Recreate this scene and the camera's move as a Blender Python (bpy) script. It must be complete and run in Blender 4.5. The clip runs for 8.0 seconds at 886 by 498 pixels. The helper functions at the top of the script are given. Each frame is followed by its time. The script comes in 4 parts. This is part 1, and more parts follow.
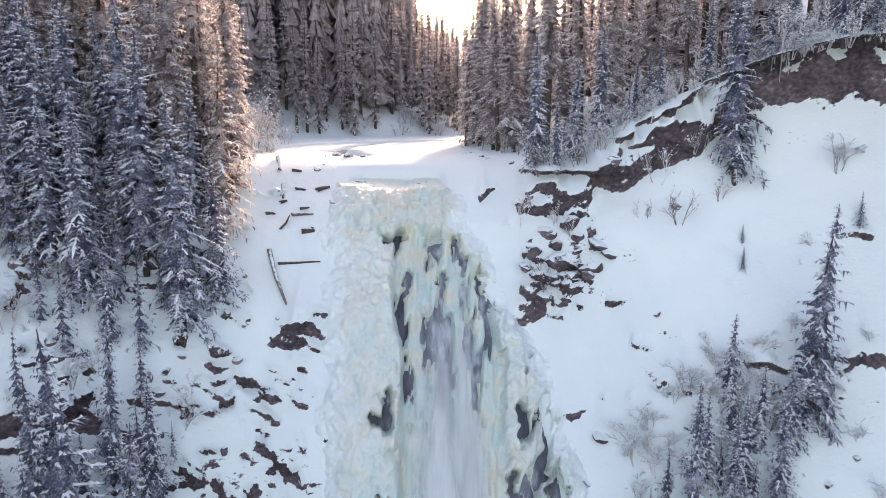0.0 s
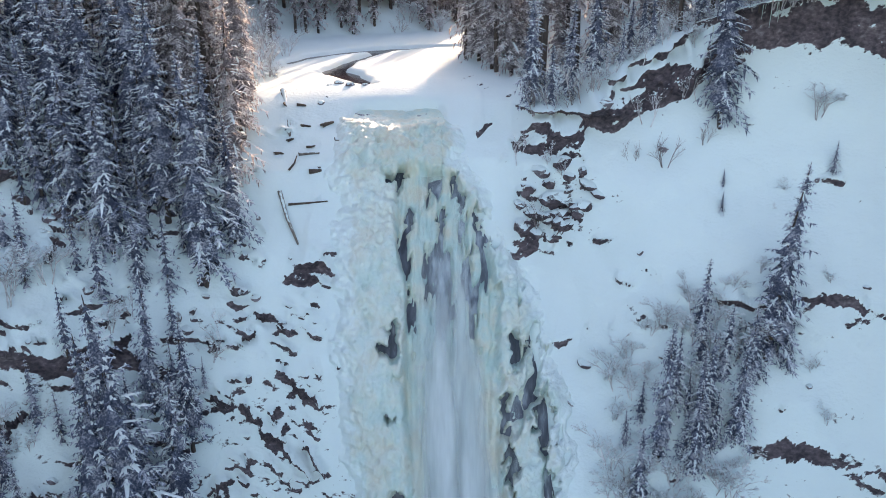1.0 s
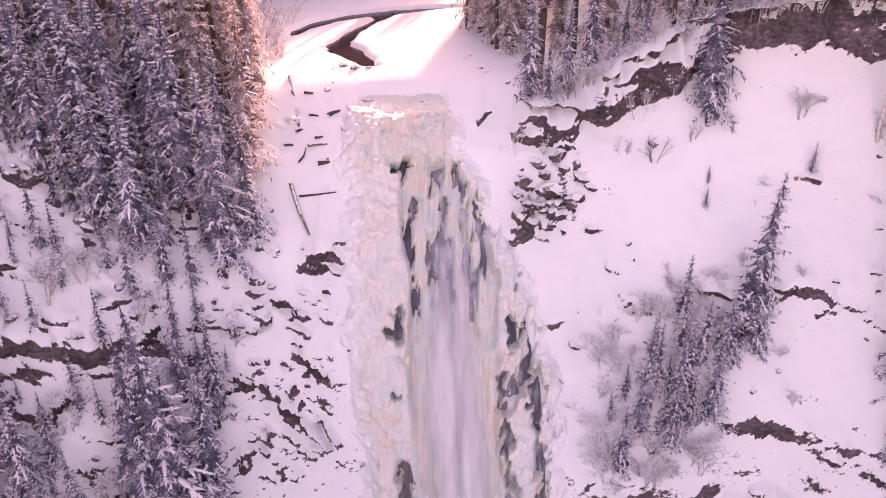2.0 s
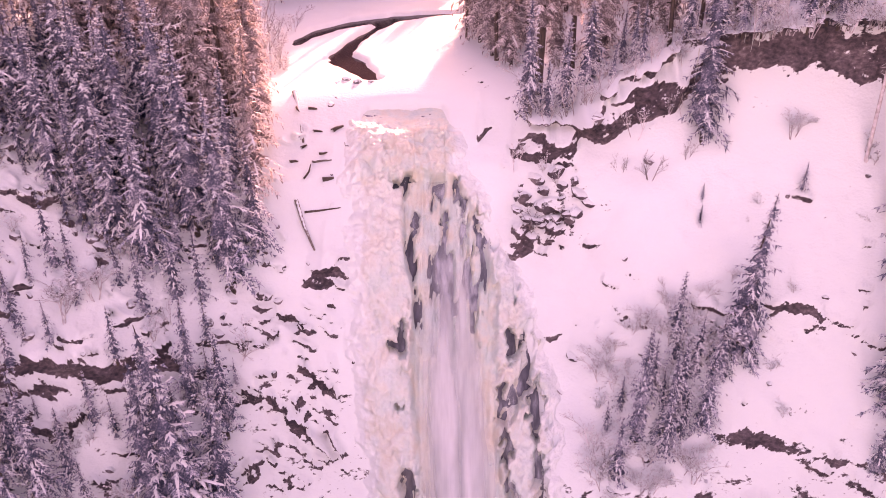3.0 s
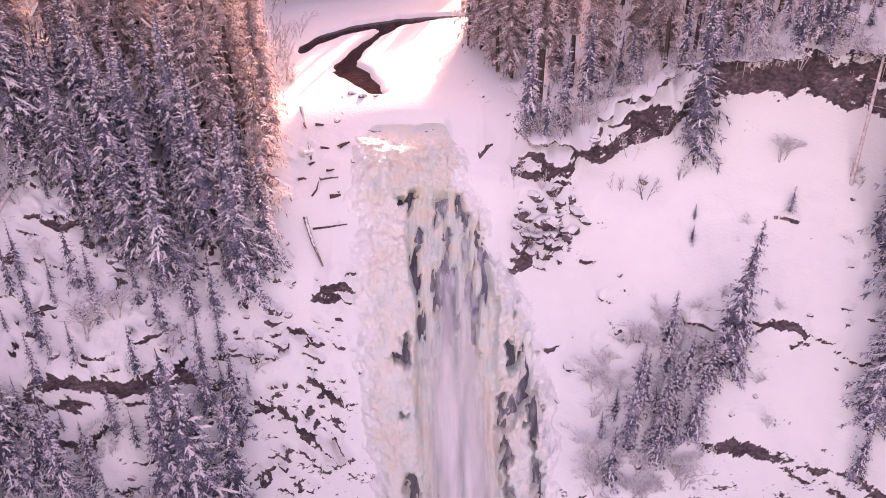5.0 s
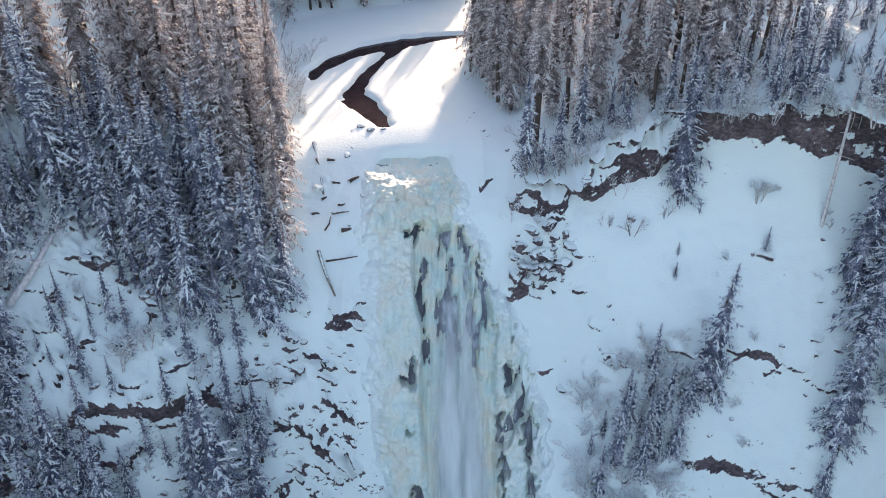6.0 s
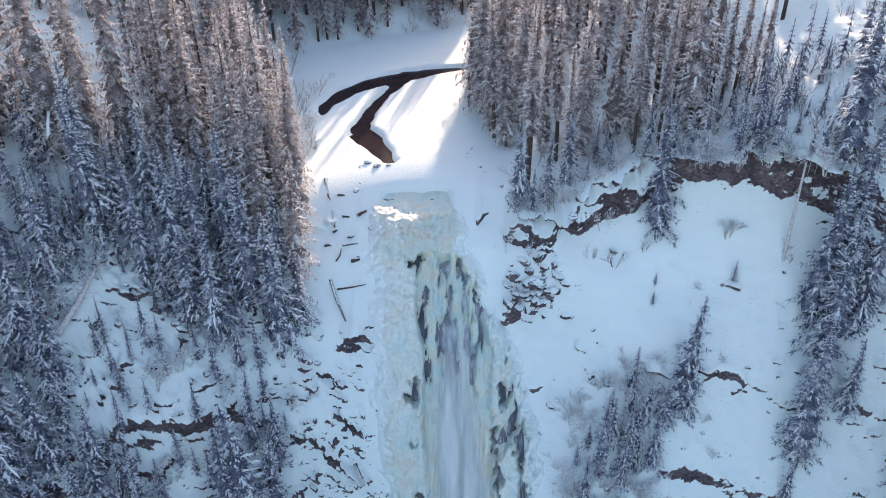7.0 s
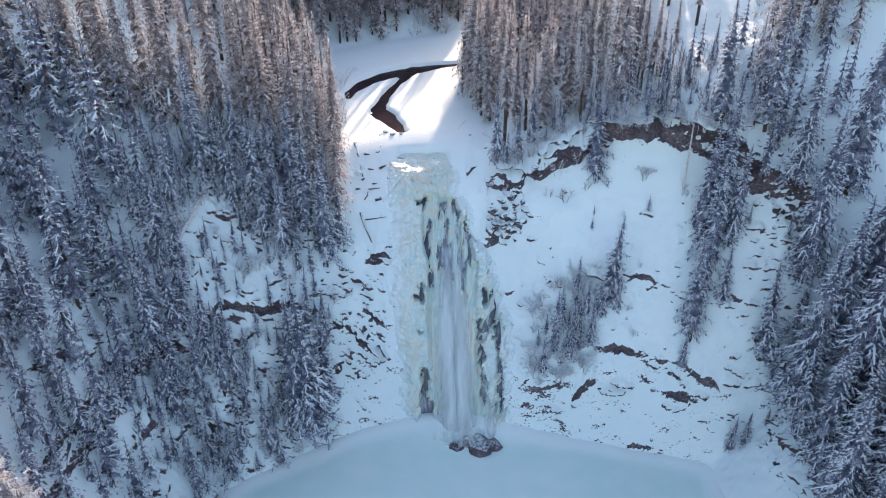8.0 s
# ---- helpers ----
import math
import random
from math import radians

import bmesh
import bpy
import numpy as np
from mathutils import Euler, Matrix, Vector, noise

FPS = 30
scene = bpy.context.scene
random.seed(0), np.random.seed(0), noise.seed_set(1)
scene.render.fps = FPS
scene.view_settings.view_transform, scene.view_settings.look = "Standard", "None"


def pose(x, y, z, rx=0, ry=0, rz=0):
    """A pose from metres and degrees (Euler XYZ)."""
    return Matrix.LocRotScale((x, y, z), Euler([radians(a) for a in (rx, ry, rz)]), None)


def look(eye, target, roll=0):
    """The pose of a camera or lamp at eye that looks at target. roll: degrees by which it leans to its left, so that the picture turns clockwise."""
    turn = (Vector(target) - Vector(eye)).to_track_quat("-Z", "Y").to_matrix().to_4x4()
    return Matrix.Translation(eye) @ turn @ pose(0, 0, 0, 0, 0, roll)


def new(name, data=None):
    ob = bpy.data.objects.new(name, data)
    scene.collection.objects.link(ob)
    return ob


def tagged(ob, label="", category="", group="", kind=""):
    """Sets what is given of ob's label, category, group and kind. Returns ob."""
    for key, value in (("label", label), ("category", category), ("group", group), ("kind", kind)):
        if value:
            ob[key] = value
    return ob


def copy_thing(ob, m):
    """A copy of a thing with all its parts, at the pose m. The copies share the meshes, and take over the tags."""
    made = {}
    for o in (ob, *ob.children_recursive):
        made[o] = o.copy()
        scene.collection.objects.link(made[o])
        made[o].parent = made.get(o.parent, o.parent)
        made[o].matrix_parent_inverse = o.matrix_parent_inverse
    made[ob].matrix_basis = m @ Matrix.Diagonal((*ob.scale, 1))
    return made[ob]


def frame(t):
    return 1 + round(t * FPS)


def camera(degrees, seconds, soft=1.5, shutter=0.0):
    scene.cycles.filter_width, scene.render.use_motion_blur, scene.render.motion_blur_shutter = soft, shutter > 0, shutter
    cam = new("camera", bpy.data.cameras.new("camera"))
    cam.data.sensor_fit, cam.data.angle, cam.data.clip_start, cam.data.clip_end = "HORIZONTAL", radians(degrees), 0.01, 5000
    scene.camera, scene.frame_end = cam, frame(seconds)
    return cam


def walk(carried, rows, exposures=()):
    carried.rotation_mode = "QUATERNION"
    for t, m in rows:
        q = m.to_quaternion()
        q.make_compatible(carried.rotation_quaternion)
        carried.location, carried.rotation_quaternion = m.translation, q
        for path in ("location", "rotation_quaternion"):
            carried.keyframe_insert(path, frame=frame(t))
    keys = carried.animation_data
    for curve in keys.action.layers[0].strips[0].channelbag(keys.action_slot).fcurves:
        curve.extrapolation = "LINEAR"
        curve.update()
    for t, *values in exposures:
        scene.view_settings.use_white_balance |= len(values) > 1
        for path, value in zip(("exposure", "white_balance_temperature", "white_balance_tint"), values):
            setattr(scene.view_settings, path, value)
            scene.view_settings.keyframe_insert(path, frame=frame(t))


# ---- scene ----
from mathutils.bvhtree import BVHTree

cam = camera(61.1, 8.0, soft=0.9)
PATH = [
    (0, (0.512, 0.964, 36.217), (0.492, 2.932, 35.863), 0.1),
    (0.5, (0.592, -0.156, 38.851), (0.572, 1.774, 38.327), -0.1),
    (1, (0.623, -1.129, 41.527), (0.601, 0.747, 40.834), -0.2),
    (1.2, (0.628, -1.535, 42.3), (0.606, 0.323, 41.561), -0.2),
    (2.3, (0.613, -2.784, 48.302), (0.587, -0.998, 47.402), -0.3),
    (2.5, (0.585, -2.908, 48.702), (0.56, -1.123, 47.801), -0.3),
    (3, (0.473, -3.067, 49.321), (0.45, -1.285, 48.414), -0.3),
    (3.5, (0.41, -3.111, 49.853), (0.389, -1.333, 48.938), -0.3),
    (4, (0.311, -3.196, 50.333), (0.292, -1.422, 49.408), -0.2),
    (4.5, (0.312, -3.354, 51.022), (0.292, -1.586, 50.086), -0.2),
    (6, (0.366, -5.793, 58.918), (0.334, -4.067, 57.907), -0.3),
    (6.5, (0.358, -7.315, 61.365), (0.328, -5.587, 60.359), -0.3),
    (7, (0.473, -10.132, 64.18), (0.44, -8.402, 63.177), -0.3),
    (7.3, (0.577, -15.238, 66.728), (0.542, -13.51, 65.722), -0.3),
    (7.5, (0.634, -19.636, 67.787), (0.602, -17.903, 66.79), -0.3),
    (7.8, (0.781, -29.23, 69.137), (0.754, -27.487, 68.158), -0.3),
    (8, (0.914, -36.477, 70.164), (0.884, -34.739, 69.175), -0.2),
]
EXPOSURES = [(0, 2.02, 8600, 34), (0.5, 1.88, 8000, 29), (1.0, 1.72, 7450, 22), (1.2, 1.68, 7400, 21), (2.3, 2.2, 11500, 104),
             (4.7, 2.2, 11500, 104), (5.8, 1.66, 7450, 23), (8.0, 1.67, 6900, 23)]
walk(cam, [(t, look(eye, target, roll)) for t, eye, target, roll in PATH], EXPOSURES)

# ---- light: low winter sun down the river corridor, clear sky ----
SUN_EL, SUN_AZ = 17.0, 9.0
world = bpy.data.worlds.new("world")
scene.world = world
world.use_nodes = True
wn = world.node_tree
sky = wn.nodes.new("ShaderNodeTexSky")
sky.sky_type = "NISHITA"
sky.sun_disc = False
sky.sun_elevation, sky.sun_rotation = radians(SUN_EL), radians(SUN_AZ)
sky.air_density, sky.dust_density, sky.ozone_density = 1.0, 1.5, 0.35
wn.links.new(sky.outputs[0], wn.nodes["Background"].inputs[0])
wn.nodes["Background"].inputs[1].default_value = 0.15
sun = new("sun", bpy.data.lights.new("sun", "SUN"))
sun.data.energy, sun.data.angle, sun.data.color = 2.6, radians(0.5), (1.0, 0.80, 0.60)
sun.matrix_world = look((math.sin(radians(SUN_AZ)), math.cos(radians(SUN_AZ)), math.tan(radians(SUN_EL))), (0, 0, 0))


# ---- materials ----
def material(name, ramp_stops, scale=4.0, rough=0.7, bump=0.2, bump_scale=None, detail=6.0, stretch=(1, 1, 1), metallic=0.0, snow=None, translucent=0.0, by_object=0.0, specular=0.5, swept=0.0, swell_colour=None, veil=False):
    """Noise-coloured surface; snow=(low, high, colour): snow lies where the face looks up by more than low..high."""
    m = bpy.data.materials.new(name)
    m.use_nodes = True
    nt = m.node_tree
    bsdf = nt.nodes["Principled BSDF"]
    bsdf.inputs["Roughness"].default_value = rough
    bsdf.inputs["Metallic"].default_value = metallic
    geo = nt.nodes.new("ShaderNodeNewGeometry")
    mapping = nt.nodes.new("ShaderNodeMapping")
    mapping.inputs["Scale"].default_value = stretch
    nt.links.new(geo.outputs["Position"], mapping.inputs["Vector"])
    n1 = nt.nodes.new("ShaderNodeTexNoise")
    n1.inputs["Scale"].default_value, n1.inputs["Detail"].default_value = scale, detail
    nt.links.new(mapping.outputs[0], n1.inputs["Vector"])
    n2 = nt.nodes.new("ShaderNodeTexNoise")
    n2.inputs["Scale"].default_value, n2.inputs["Detail"].default_value = scale * 0.13, 3.0
    nt.links.new(mapping.outputs[0], n2.inputs["Vector"])
    mix = nt.nodes.new("ShaderNodeMath")
    mix.operation = "MULTIPLY_ADD"
    mix.inputs[1].default_value = 0.55
    nt.links.new(n1.outputs["Fac"], mix.inputs[0])
    half = nt.nodes.new("ShaderNodeMath")
    half.operation = "MULTIPLY"
    half.inputs[1].default_value = 0.45
    nt.links.new(n2.outputs["Fac"], half.inputs[0])
    nt.links.new(half.outputs[0], mix.inputs[2])
    fac = mix.outputs[0]
    if by_object:
        info = nt.nodes.new("ShaderNodeObjectInfo")
        add = nt.nodes.new("ShaderNodeMath")
        add.operation = "MULTIPLY_ADD"
        add.inputs[1].default_value = by_object
        nt.links.new(info.outputs["Random"], add.inputs[0])
        nt.links.new(fac, add.inputs[2])
        fac = add.outputs[0]
    cr = nt.nodes.new("ShaderNodeValToRGB")
    cr.color_ramp.elements[0].position, cr.color_ramp.elements[0].color = ramp_stops[0][0], (*ramp_stops[0][1], 1)
    cr.color_ramp.elements[1].position, cr.color_ramp.elements[1].color = ramp_stops[-1][0], (*ramp_stops[-1][1], 1)
    for pos, col in ramp_stops[1:-1]:
        e = cr.color_ramp.elements.new(pos)
        e.color = (*col, 1)
    nt.links.new(fac, cr.inputs[0])
    colour = cr.outputs[0]
    bp = nt.nodes.new("ShaderNodeBump")
    bp.inputs["Strength"].default_value, bp.inputs["Distance"].default_value = bump, 0.15
    nb = nt.nodes.new("ShaderNodeTexNoise")
    nb.inputs["Scale"].default_value, nb.inputs["Detail"].default_value = bump_scale or scale * 2, 5.0
    nt.links.new(mapping.outputs[0], nb.inputs["Vector"])
    nt.links.new(nb.outputs["Fac"], bp.inputs["Height"])
    nt.links.new(bp.outputs[0], bsdf.inputs["Normal"])
    if snow:
        low, high, white = snow
        sep = nt.nodes.new("ShaderNodeSeparateXYZ")
        nt.links.new(geo.outputs["Normal"], sep.inputs[0])
        wob = nt.nodes.new("ShaderNodeMath")
        wob.operation = "MULTIPLY_ADD"
        wob.inputs[1].default_value = 0.95
        nt.links.new(n1.outputs["Fac"], wob.inputs[0])
        nt.links.new(sep.outputs[2], wob.inputs[2])
        mr = nt.nodes.new("ShaderNodeMapRange")
        mr.inputs["From Min"].default_value, mr.inputs["From Max"].default_value = low + 0.475, high + 0.475
        lie = wob.outputs[0]
        if swept:
            at = nt.nodes.new("ShaderNodeAttribute")
            at.attribute_name = "bare"
            less = nt.nodes.new("ShaderNodeMath")
            less.operation = "MULTIPLY_ADD"
            less.inputs[1].default_value = -swept
            nt.links.new(at.outputs["Fac"], less.inputs[0])
            nt.links.new(lie, less.inputs[2])
            lie = less.outputs[0]
        nt.links.new(lie, mr.inputs["Value"])
        grain = nt.nodes.new("ShaderNodeMix")
        grain.data_type = "RGBA"
        grain.inputs[6].default_value = (white[0] * 0.93, white[1] * 0.95, white[2] * 0.97, 1)
        grain.inputs[7].default_value = (*white, 1)
        nt.links.new(n2.outputs["Fac"], grain.inputs[0])
        mx = nt.nodes.new("ShaderNodeMix")
        mx.data_type = "RGBA"
        nt.links.new(mr.outputs[0], mx.inputs[0])
        nt.links.new(colour, mx.inputs[6])
        nt.links.new(grain.outputs[2], mx.inputs[7])
        colour = mx.outputs[2]
    if swell_colour:
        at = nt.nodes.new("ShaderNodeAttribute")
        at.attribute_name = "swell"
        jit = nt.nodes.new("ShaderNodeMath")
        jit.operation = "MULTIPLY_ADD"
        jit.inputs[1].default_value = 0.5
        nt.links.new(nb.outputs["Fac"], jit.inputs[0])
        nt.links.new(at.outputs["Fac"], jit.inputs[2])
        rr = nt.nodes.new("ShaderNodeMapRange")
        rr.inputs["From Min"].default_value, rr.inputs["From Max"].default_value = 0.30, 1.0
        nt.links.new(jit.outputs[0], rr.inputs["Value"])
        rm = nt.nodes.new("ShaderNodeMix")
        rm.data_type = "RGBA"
        rm.inputs[7].default_value = (*swell_colour, 1)
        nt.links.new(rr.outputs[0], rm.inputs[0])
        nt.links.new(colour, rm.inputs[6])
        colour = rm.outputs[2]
    nt.links.new(colour, bsdf.inputs["Base Color"])
    if veil:  # thin spray: more of what lies behind shows through towards the edges
        at = nt.nodes.new("ShaderNodeAttribute")
        at.attribute_name = "dense"
        thin = nt.nodes.new("ShaderNodeMath")
        thin.operation = "MULTIPLY_ADD"
        thin.inputs[1].default_value = 1.0
        nt.links.new(n1.outputs["Fac"], thin.inputs[0])
        thin.inputs[2].default_value = -0.47
        add = nt.nodes.new("ShaderNodeMath")
        add.use_clamp = True
        nt.links.new(at.outputs["Fac"], add.inputs[0])
        nt.links.new(thin.outputs[0], add.inputs[1])
        nt.links.new(add.outputs[0], bsdf.inputs["Alpha"])
    bsdf.inputs["Specular IOR Level"].default_value = specular
    if translucent:
        tr = nt.nodes.new("ShaderNodeBsdfTranslucent")
        nt.links.new(colour, tr.inputs["Color"])
        ms = nt.nodes.new("ShaderNodeMixShader")
        ms.inputs[0].default_value = translucent
        nt.links.new(bsdf.outputs[0], ms.inputs[1])
        nt.links.new(tr.outputs[0], ms.inputs[2])
        nt.links.new(ms.outputs[0], nt.nodes["Material Output"].inputs["Surface"])
    return m


SNOW = (0.67, 0.79, 0.79)
ROCK = [(0.36, (0.028, 0.022, 0.029)), (0.47, (0.066, 0.052, 0.062)), (0.56, (0.115, 0.091, 0.102)), (0.68, (0.22, 0.195, 0.21))]
M_GROUND = material("snow_and_rock", ROCK, 3.2, 0.85, 0.3, 4.0, stretch=(1, 1, 1.4), snow=(0.08, 0.20, SNOW), swept=0.50)
M_ROCK = material("rock", ROCK, 2.2, 0.85, 0.5, 6.0, snow=(0.40, 0.62, SNOW), by_object=0.12)
M_SNOW = material("snow", [(0.3, (0.70, 0.79, 0.80)), (0.7, (0.77, 0.86, 0.86))], 3.0, 0.75, 0.25, 9.0)
M_POOL = material("pool_crust", [(0.3, (0.50, 0.76, 0.72)), (0.5, (0.58, 0.79, 0.76)), (0.7, (0.66, 0.82, 0.80))], 0.35, 0.7, 0.12, 1.5, swell_colour=SNOW)
M_ICED = material("iced_rock", ROCK, 2.6, 0.5, 0.6, 5.0, snow=(0.80, 1.10, (0.50, 0.60, 0.63)))
M_WATER = material("river_water", [(0.3, (0.018, 0.013, 0.016)), (0.7, (0.045, 0.033, 0.038))], 1.2, 0.12, 0.1, 2.5, specular=0.03)
# swell whitens the bulges over darker hollows: relief shading in the colour
M_ICE = material("ice", [(0.36, (0.37, 0.56, 0.54)), (0.45, (0.47, 0.62, 0.58)), (0.52, (0.56, 0.63, 0.55)), (0.60, (0.57, 0.57, 0.47)), (0.68, (0.65, 0.67, 0.60))], 0.9, 0.45, 0.8, 4.5, stretch=(1, 1, 0.6), swell_colour=SNOW)
M_FALL = material("falling_water", [(0.34, (0.52, 0.62, 0.645)), (0.50, (0.58, 0.68, 0.70)), (0.64, (0.65, 0.74, 0.755))], 1.3, 0.7, 0.1, 3.0, detail=4.0, stretch=(1, 0.12, 0.12), veil=True, specular=0.05)
M_WET = material("wet_rock", [(0.38, (0.030, 0.038, 0.055)), (0.52, (0.10, 0.125, 0.16)), (0.66, (0.42, 0.50, 0.56))], 2.4, 0.35, 0.6, 5.0, stretch=(1, 0.3, 0.3))
M_BARK = material("bark", [(0.35, (0.035, 0.028, 0.024)), (0.65, (0.11, 0.085, 0.07))], 6.0, 0.9, 0.5, 14.0, stretch=(1, 1, 0.3))
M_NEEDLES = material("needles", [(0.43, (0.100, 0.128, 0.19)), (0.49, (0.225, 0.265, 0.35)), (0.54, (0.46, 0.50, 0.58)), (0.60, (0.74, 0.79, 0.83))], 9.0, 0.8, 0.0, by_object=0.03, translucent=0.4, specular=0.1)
# darker copy for inner and hanging sprays, crown shade put into the colour
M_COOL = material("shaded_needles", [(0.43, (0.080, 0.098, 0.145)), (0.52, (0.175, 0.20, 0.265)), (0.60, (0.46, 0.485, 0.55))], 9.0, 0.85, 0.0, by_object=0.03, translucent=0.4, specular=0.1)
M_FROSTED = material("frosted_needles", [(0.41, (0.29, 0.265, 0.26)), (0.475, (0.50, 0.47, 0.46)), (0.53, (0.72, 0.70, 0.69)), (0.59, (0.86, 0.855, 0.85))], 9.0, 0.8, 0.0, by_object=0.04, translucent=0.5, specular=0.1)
# inner copy of the frosted needles: less frost, crown shade put into the colour
M_INNER = material("shaded_inner_needles", [(0.42, (0.15, 0.132, 0.14)), (0.52, (0.29, 0.265, 0.275)), (0.61, (0.56, 0.54, 0.55))], 9.0, 0.85, 0.0, by_object=0.04, translucent=0.45, specular=0.1)
M_FAR = material("far_needles", [(0.36, (0.22, 0.195, 0.20)), (0.52, (0.40, 0.37, 0.375)), (0.66, (0.60, 0.58, 0.58))], 1.6, 0.85, 0.0, translucent=0.45, specular=0.1)
M_FROST_TWIG = material("frosted_twigs", [(0.36, (0.22, 0.20, 0.20)), (0.52, (0.48, 0.48, 0.49)), (0.66, (0.78, 0.79, 0.81))], 3.0, 0.85, 0.0)
M_TWIG = material("twigs", [(0.36, (0.12, 0.10, 0.10)), (0.55, (0.27, 0.25, 0.25)), (0.7, (0.55, 0.55, 0.57))], 3.0, 0.85, 0.0, specular=0.1)
M_DEADWOOD = material("dead_wood", [(0.35, (0.10, 0.085, 0.075)), (0.65, (0.26, 0.23, 0.21))], 5.0, 0.85, 0.4, 12.0, snow=(0.45, 0.62, SNOW))
M_RIME = material("rimed_wood", [(0.36, (0.40, 0.38, 0.37)), (0.6, (0.68, 0.68, 0.69)), (0.75, (0.8, 0.81, 0.82))], 4.0, 0.85, 0.3, 9.0)

# ---- ground form ----
def lattice(ix, iy, iz, seed):
    h = (ix * 374761393 + iy * 668265263 + iz * 2147483647 + seed * 974711) & 0xFFFFFFFF
    h = ((h ^ (h >> 13)) * 1274126177) & 0xFFFFFFFF
    return ((h ^ (h >> 16)) & 0xFFFF) / 65535.0


def vnoise(x, y, z, seed=0):
    """Smooth value noise in 0..1 for arrays."""
    x, y, z = np.broadcast_arrays(np.asarray(x, float), np.asarray(y, float), np.asarray(z, float))
    fx, fy, fz = np.floor(x), np.floor(y), np.floor(z)
    ix, iy, iz = fx.astype(np.int64), fy.astype(np.int64), fz.astype(np.int64)
    u, v, w = x - fx, y - fy, z - fz
    u, v, w = u * u * (3 - 2 * u), v * v * (3 - 2 * v), w * w * (3 - 2 * w)
    out = 0.0
    for a in (0, 1):
        for b in (0, 1):
            for c in (0, 1):
                k = (u if a else 1 - u) * (v if b else 1 - v) * (w if c else 1 - w)
                out = out + k * lattice(ix + a, iy + b, iz + c, seed)
    return out


def fbm(x, y, z, octaves=4, seed=0):
    total, amp, norm = 0.0, 1.0, 0.0
    for i in range(octaves):
        total = total + amp * vnoise(x * 2 ** i, y * 2 ** i, z * 2 ** i, seed + i * 17)
        norm += amp
        amp *= 0.5
    return total / norm


def smin(a, b, k):
    h = np.clip(0.5 + 0.5 * (b - a) / k, 0, 1)
    return b + (a - b) * h - k * h * (1 - h)


def smax(a, b, k):
    return -smin(-a, -b, k)


def ramp(x, a, b):
    t = np.clip((x - a) / (b - a), 0, 1)
    return t * t * (3 - 2 * t)


POOL_Z, RIVER_Z = 3.5, 32.5
# the gorge wall: distance north at which it reaches each height, station by station across the valley
WALL_X = [-60, -34, -23, -12, -5, 0, 5, 9, 14, 20, 30, 38, 60]
WALL_Z = [3.5, 11, 18, 24, 29, 32.5, 37, 40.5]
WALL_Y = [
    [14, 18, 22, 26, 29, 32, 37, 42],
    [18, 21, 23.5, 26.5, 30.5, 34, 40, 45],
    [25.5, 28.5, 31.5, 34.5, 40, 44, 51, 56],
    [33, 36.5, 39.3, 43.3, 47.5, 56, 66, 76],
    [35.5, 38.2, 41, 45, 51, 59, 72, 82],
    [35, 38, 41.5, 46.5, 52, 59, 72, 82],
    [34.5, 37, 42.5, 47.6, 50.5, 56, 70, 78],
    [34, 36, 42.5, 46, 48, 51, 62, 70],
    [33, 35.2, 38.5, 42.5, 46, 49, 53, 58],
    [31.5, 34.6, 37, 41, 45, 47, 49, 49.6],
    [29, 31.6, 34.5, 37.5, 41.3, 43.6, 46, 46.7],
    [26, 29.5, 33, 36, 38.8, 41, 44, 46],
    [18, 22, 26, 29, 32, 34, 38, 42],
]
SLOPE_TOP = 0.45


def wall_height(x, y):
    x, y = np.broadcast_arrays(np.asarray(x, float), np.asarray(y, float))
    table = np.array(WALL_Y)
    levels = []
    for k in range(len(WALL_Z)):
        levels.append(sum(w * np.interp(x + d, WALL_X, table[:, k]) for d, w in ((-2.5, 0.25), (0, 0.5), (2.5, 0.25))))
    z = WALL_Z[0] + (y - levels[0]) * 1.6
    for k in range(len(WALL_Z) - 1):
        f = (y - levels[k]) / (levels[k + 1] - levels[k])
        seg = WALL_Z[k] + f * (WALL_Z[k + 1] - WALL_Z[k])
        z = np.where(y >= levels[k], seg, z)
    z = np.where(y >= levels[-1], WALL_Z[-1] + (y - levels[-1]) * 0.7, z)
    return z


def channel_distance(x, y):
    """Distance to the open black water of the river, minus its half width."""
    best = np.full(np.shape(x), 1e9)
    for pts in (((6, 97, 1.0), (-1, 95, 1.6), (-6, 92.6, 2.6), (-10.5, 89.2, 2.4), (-14.0, 85, 1.9), (-15.9, 80, 1.3), (-15.7, 76.4, 0.7)),
                ((-6.8, 91, 1.6), (-8.6, 84, 1.0), (-10.2, 77.5, 1.15), (-10.6, 72, 1.5), (-9.2, 68.6, 2.1), (-7.8, 65.6, 1.6), (-6.5, 62.6, 1.1)),
                ((-12.4, 70.6, 0.2), (-9.8, 68.4, 1.6))):
        for (ax, ay, ar), (bx, by, br) in zip(pts, pts[1:]):
            dx, dy = bx - ax, by - ay
            t = np.clip(((x - ax) * dx + (y - ay) * dy) / (dx * dx + dy * dy), 0, 1)
            best = np.minimum(best, np.hypot(x - ax - t * dx, y - ay - t * dy) - (ar + (br - ar) * t))
    return best


def left_foot(y):
    return np.interp(y, [40, 57, 64, 77, 90, 100, 107, 113, 117, 124, 150, 200, 500], [-12.5, -14, -16, -19, -21.5, -24, -18, -10, -2, 4, 7, 11, 34])


def right_foot(y):
    return np.interp(y, [40, 52, 58, 66, 72, 78, 95, 110, 124, 150, 200, 500], [2, 3, 5, 5.5, 3, 1.5, 3, 8, 15, 20, 24, 50])


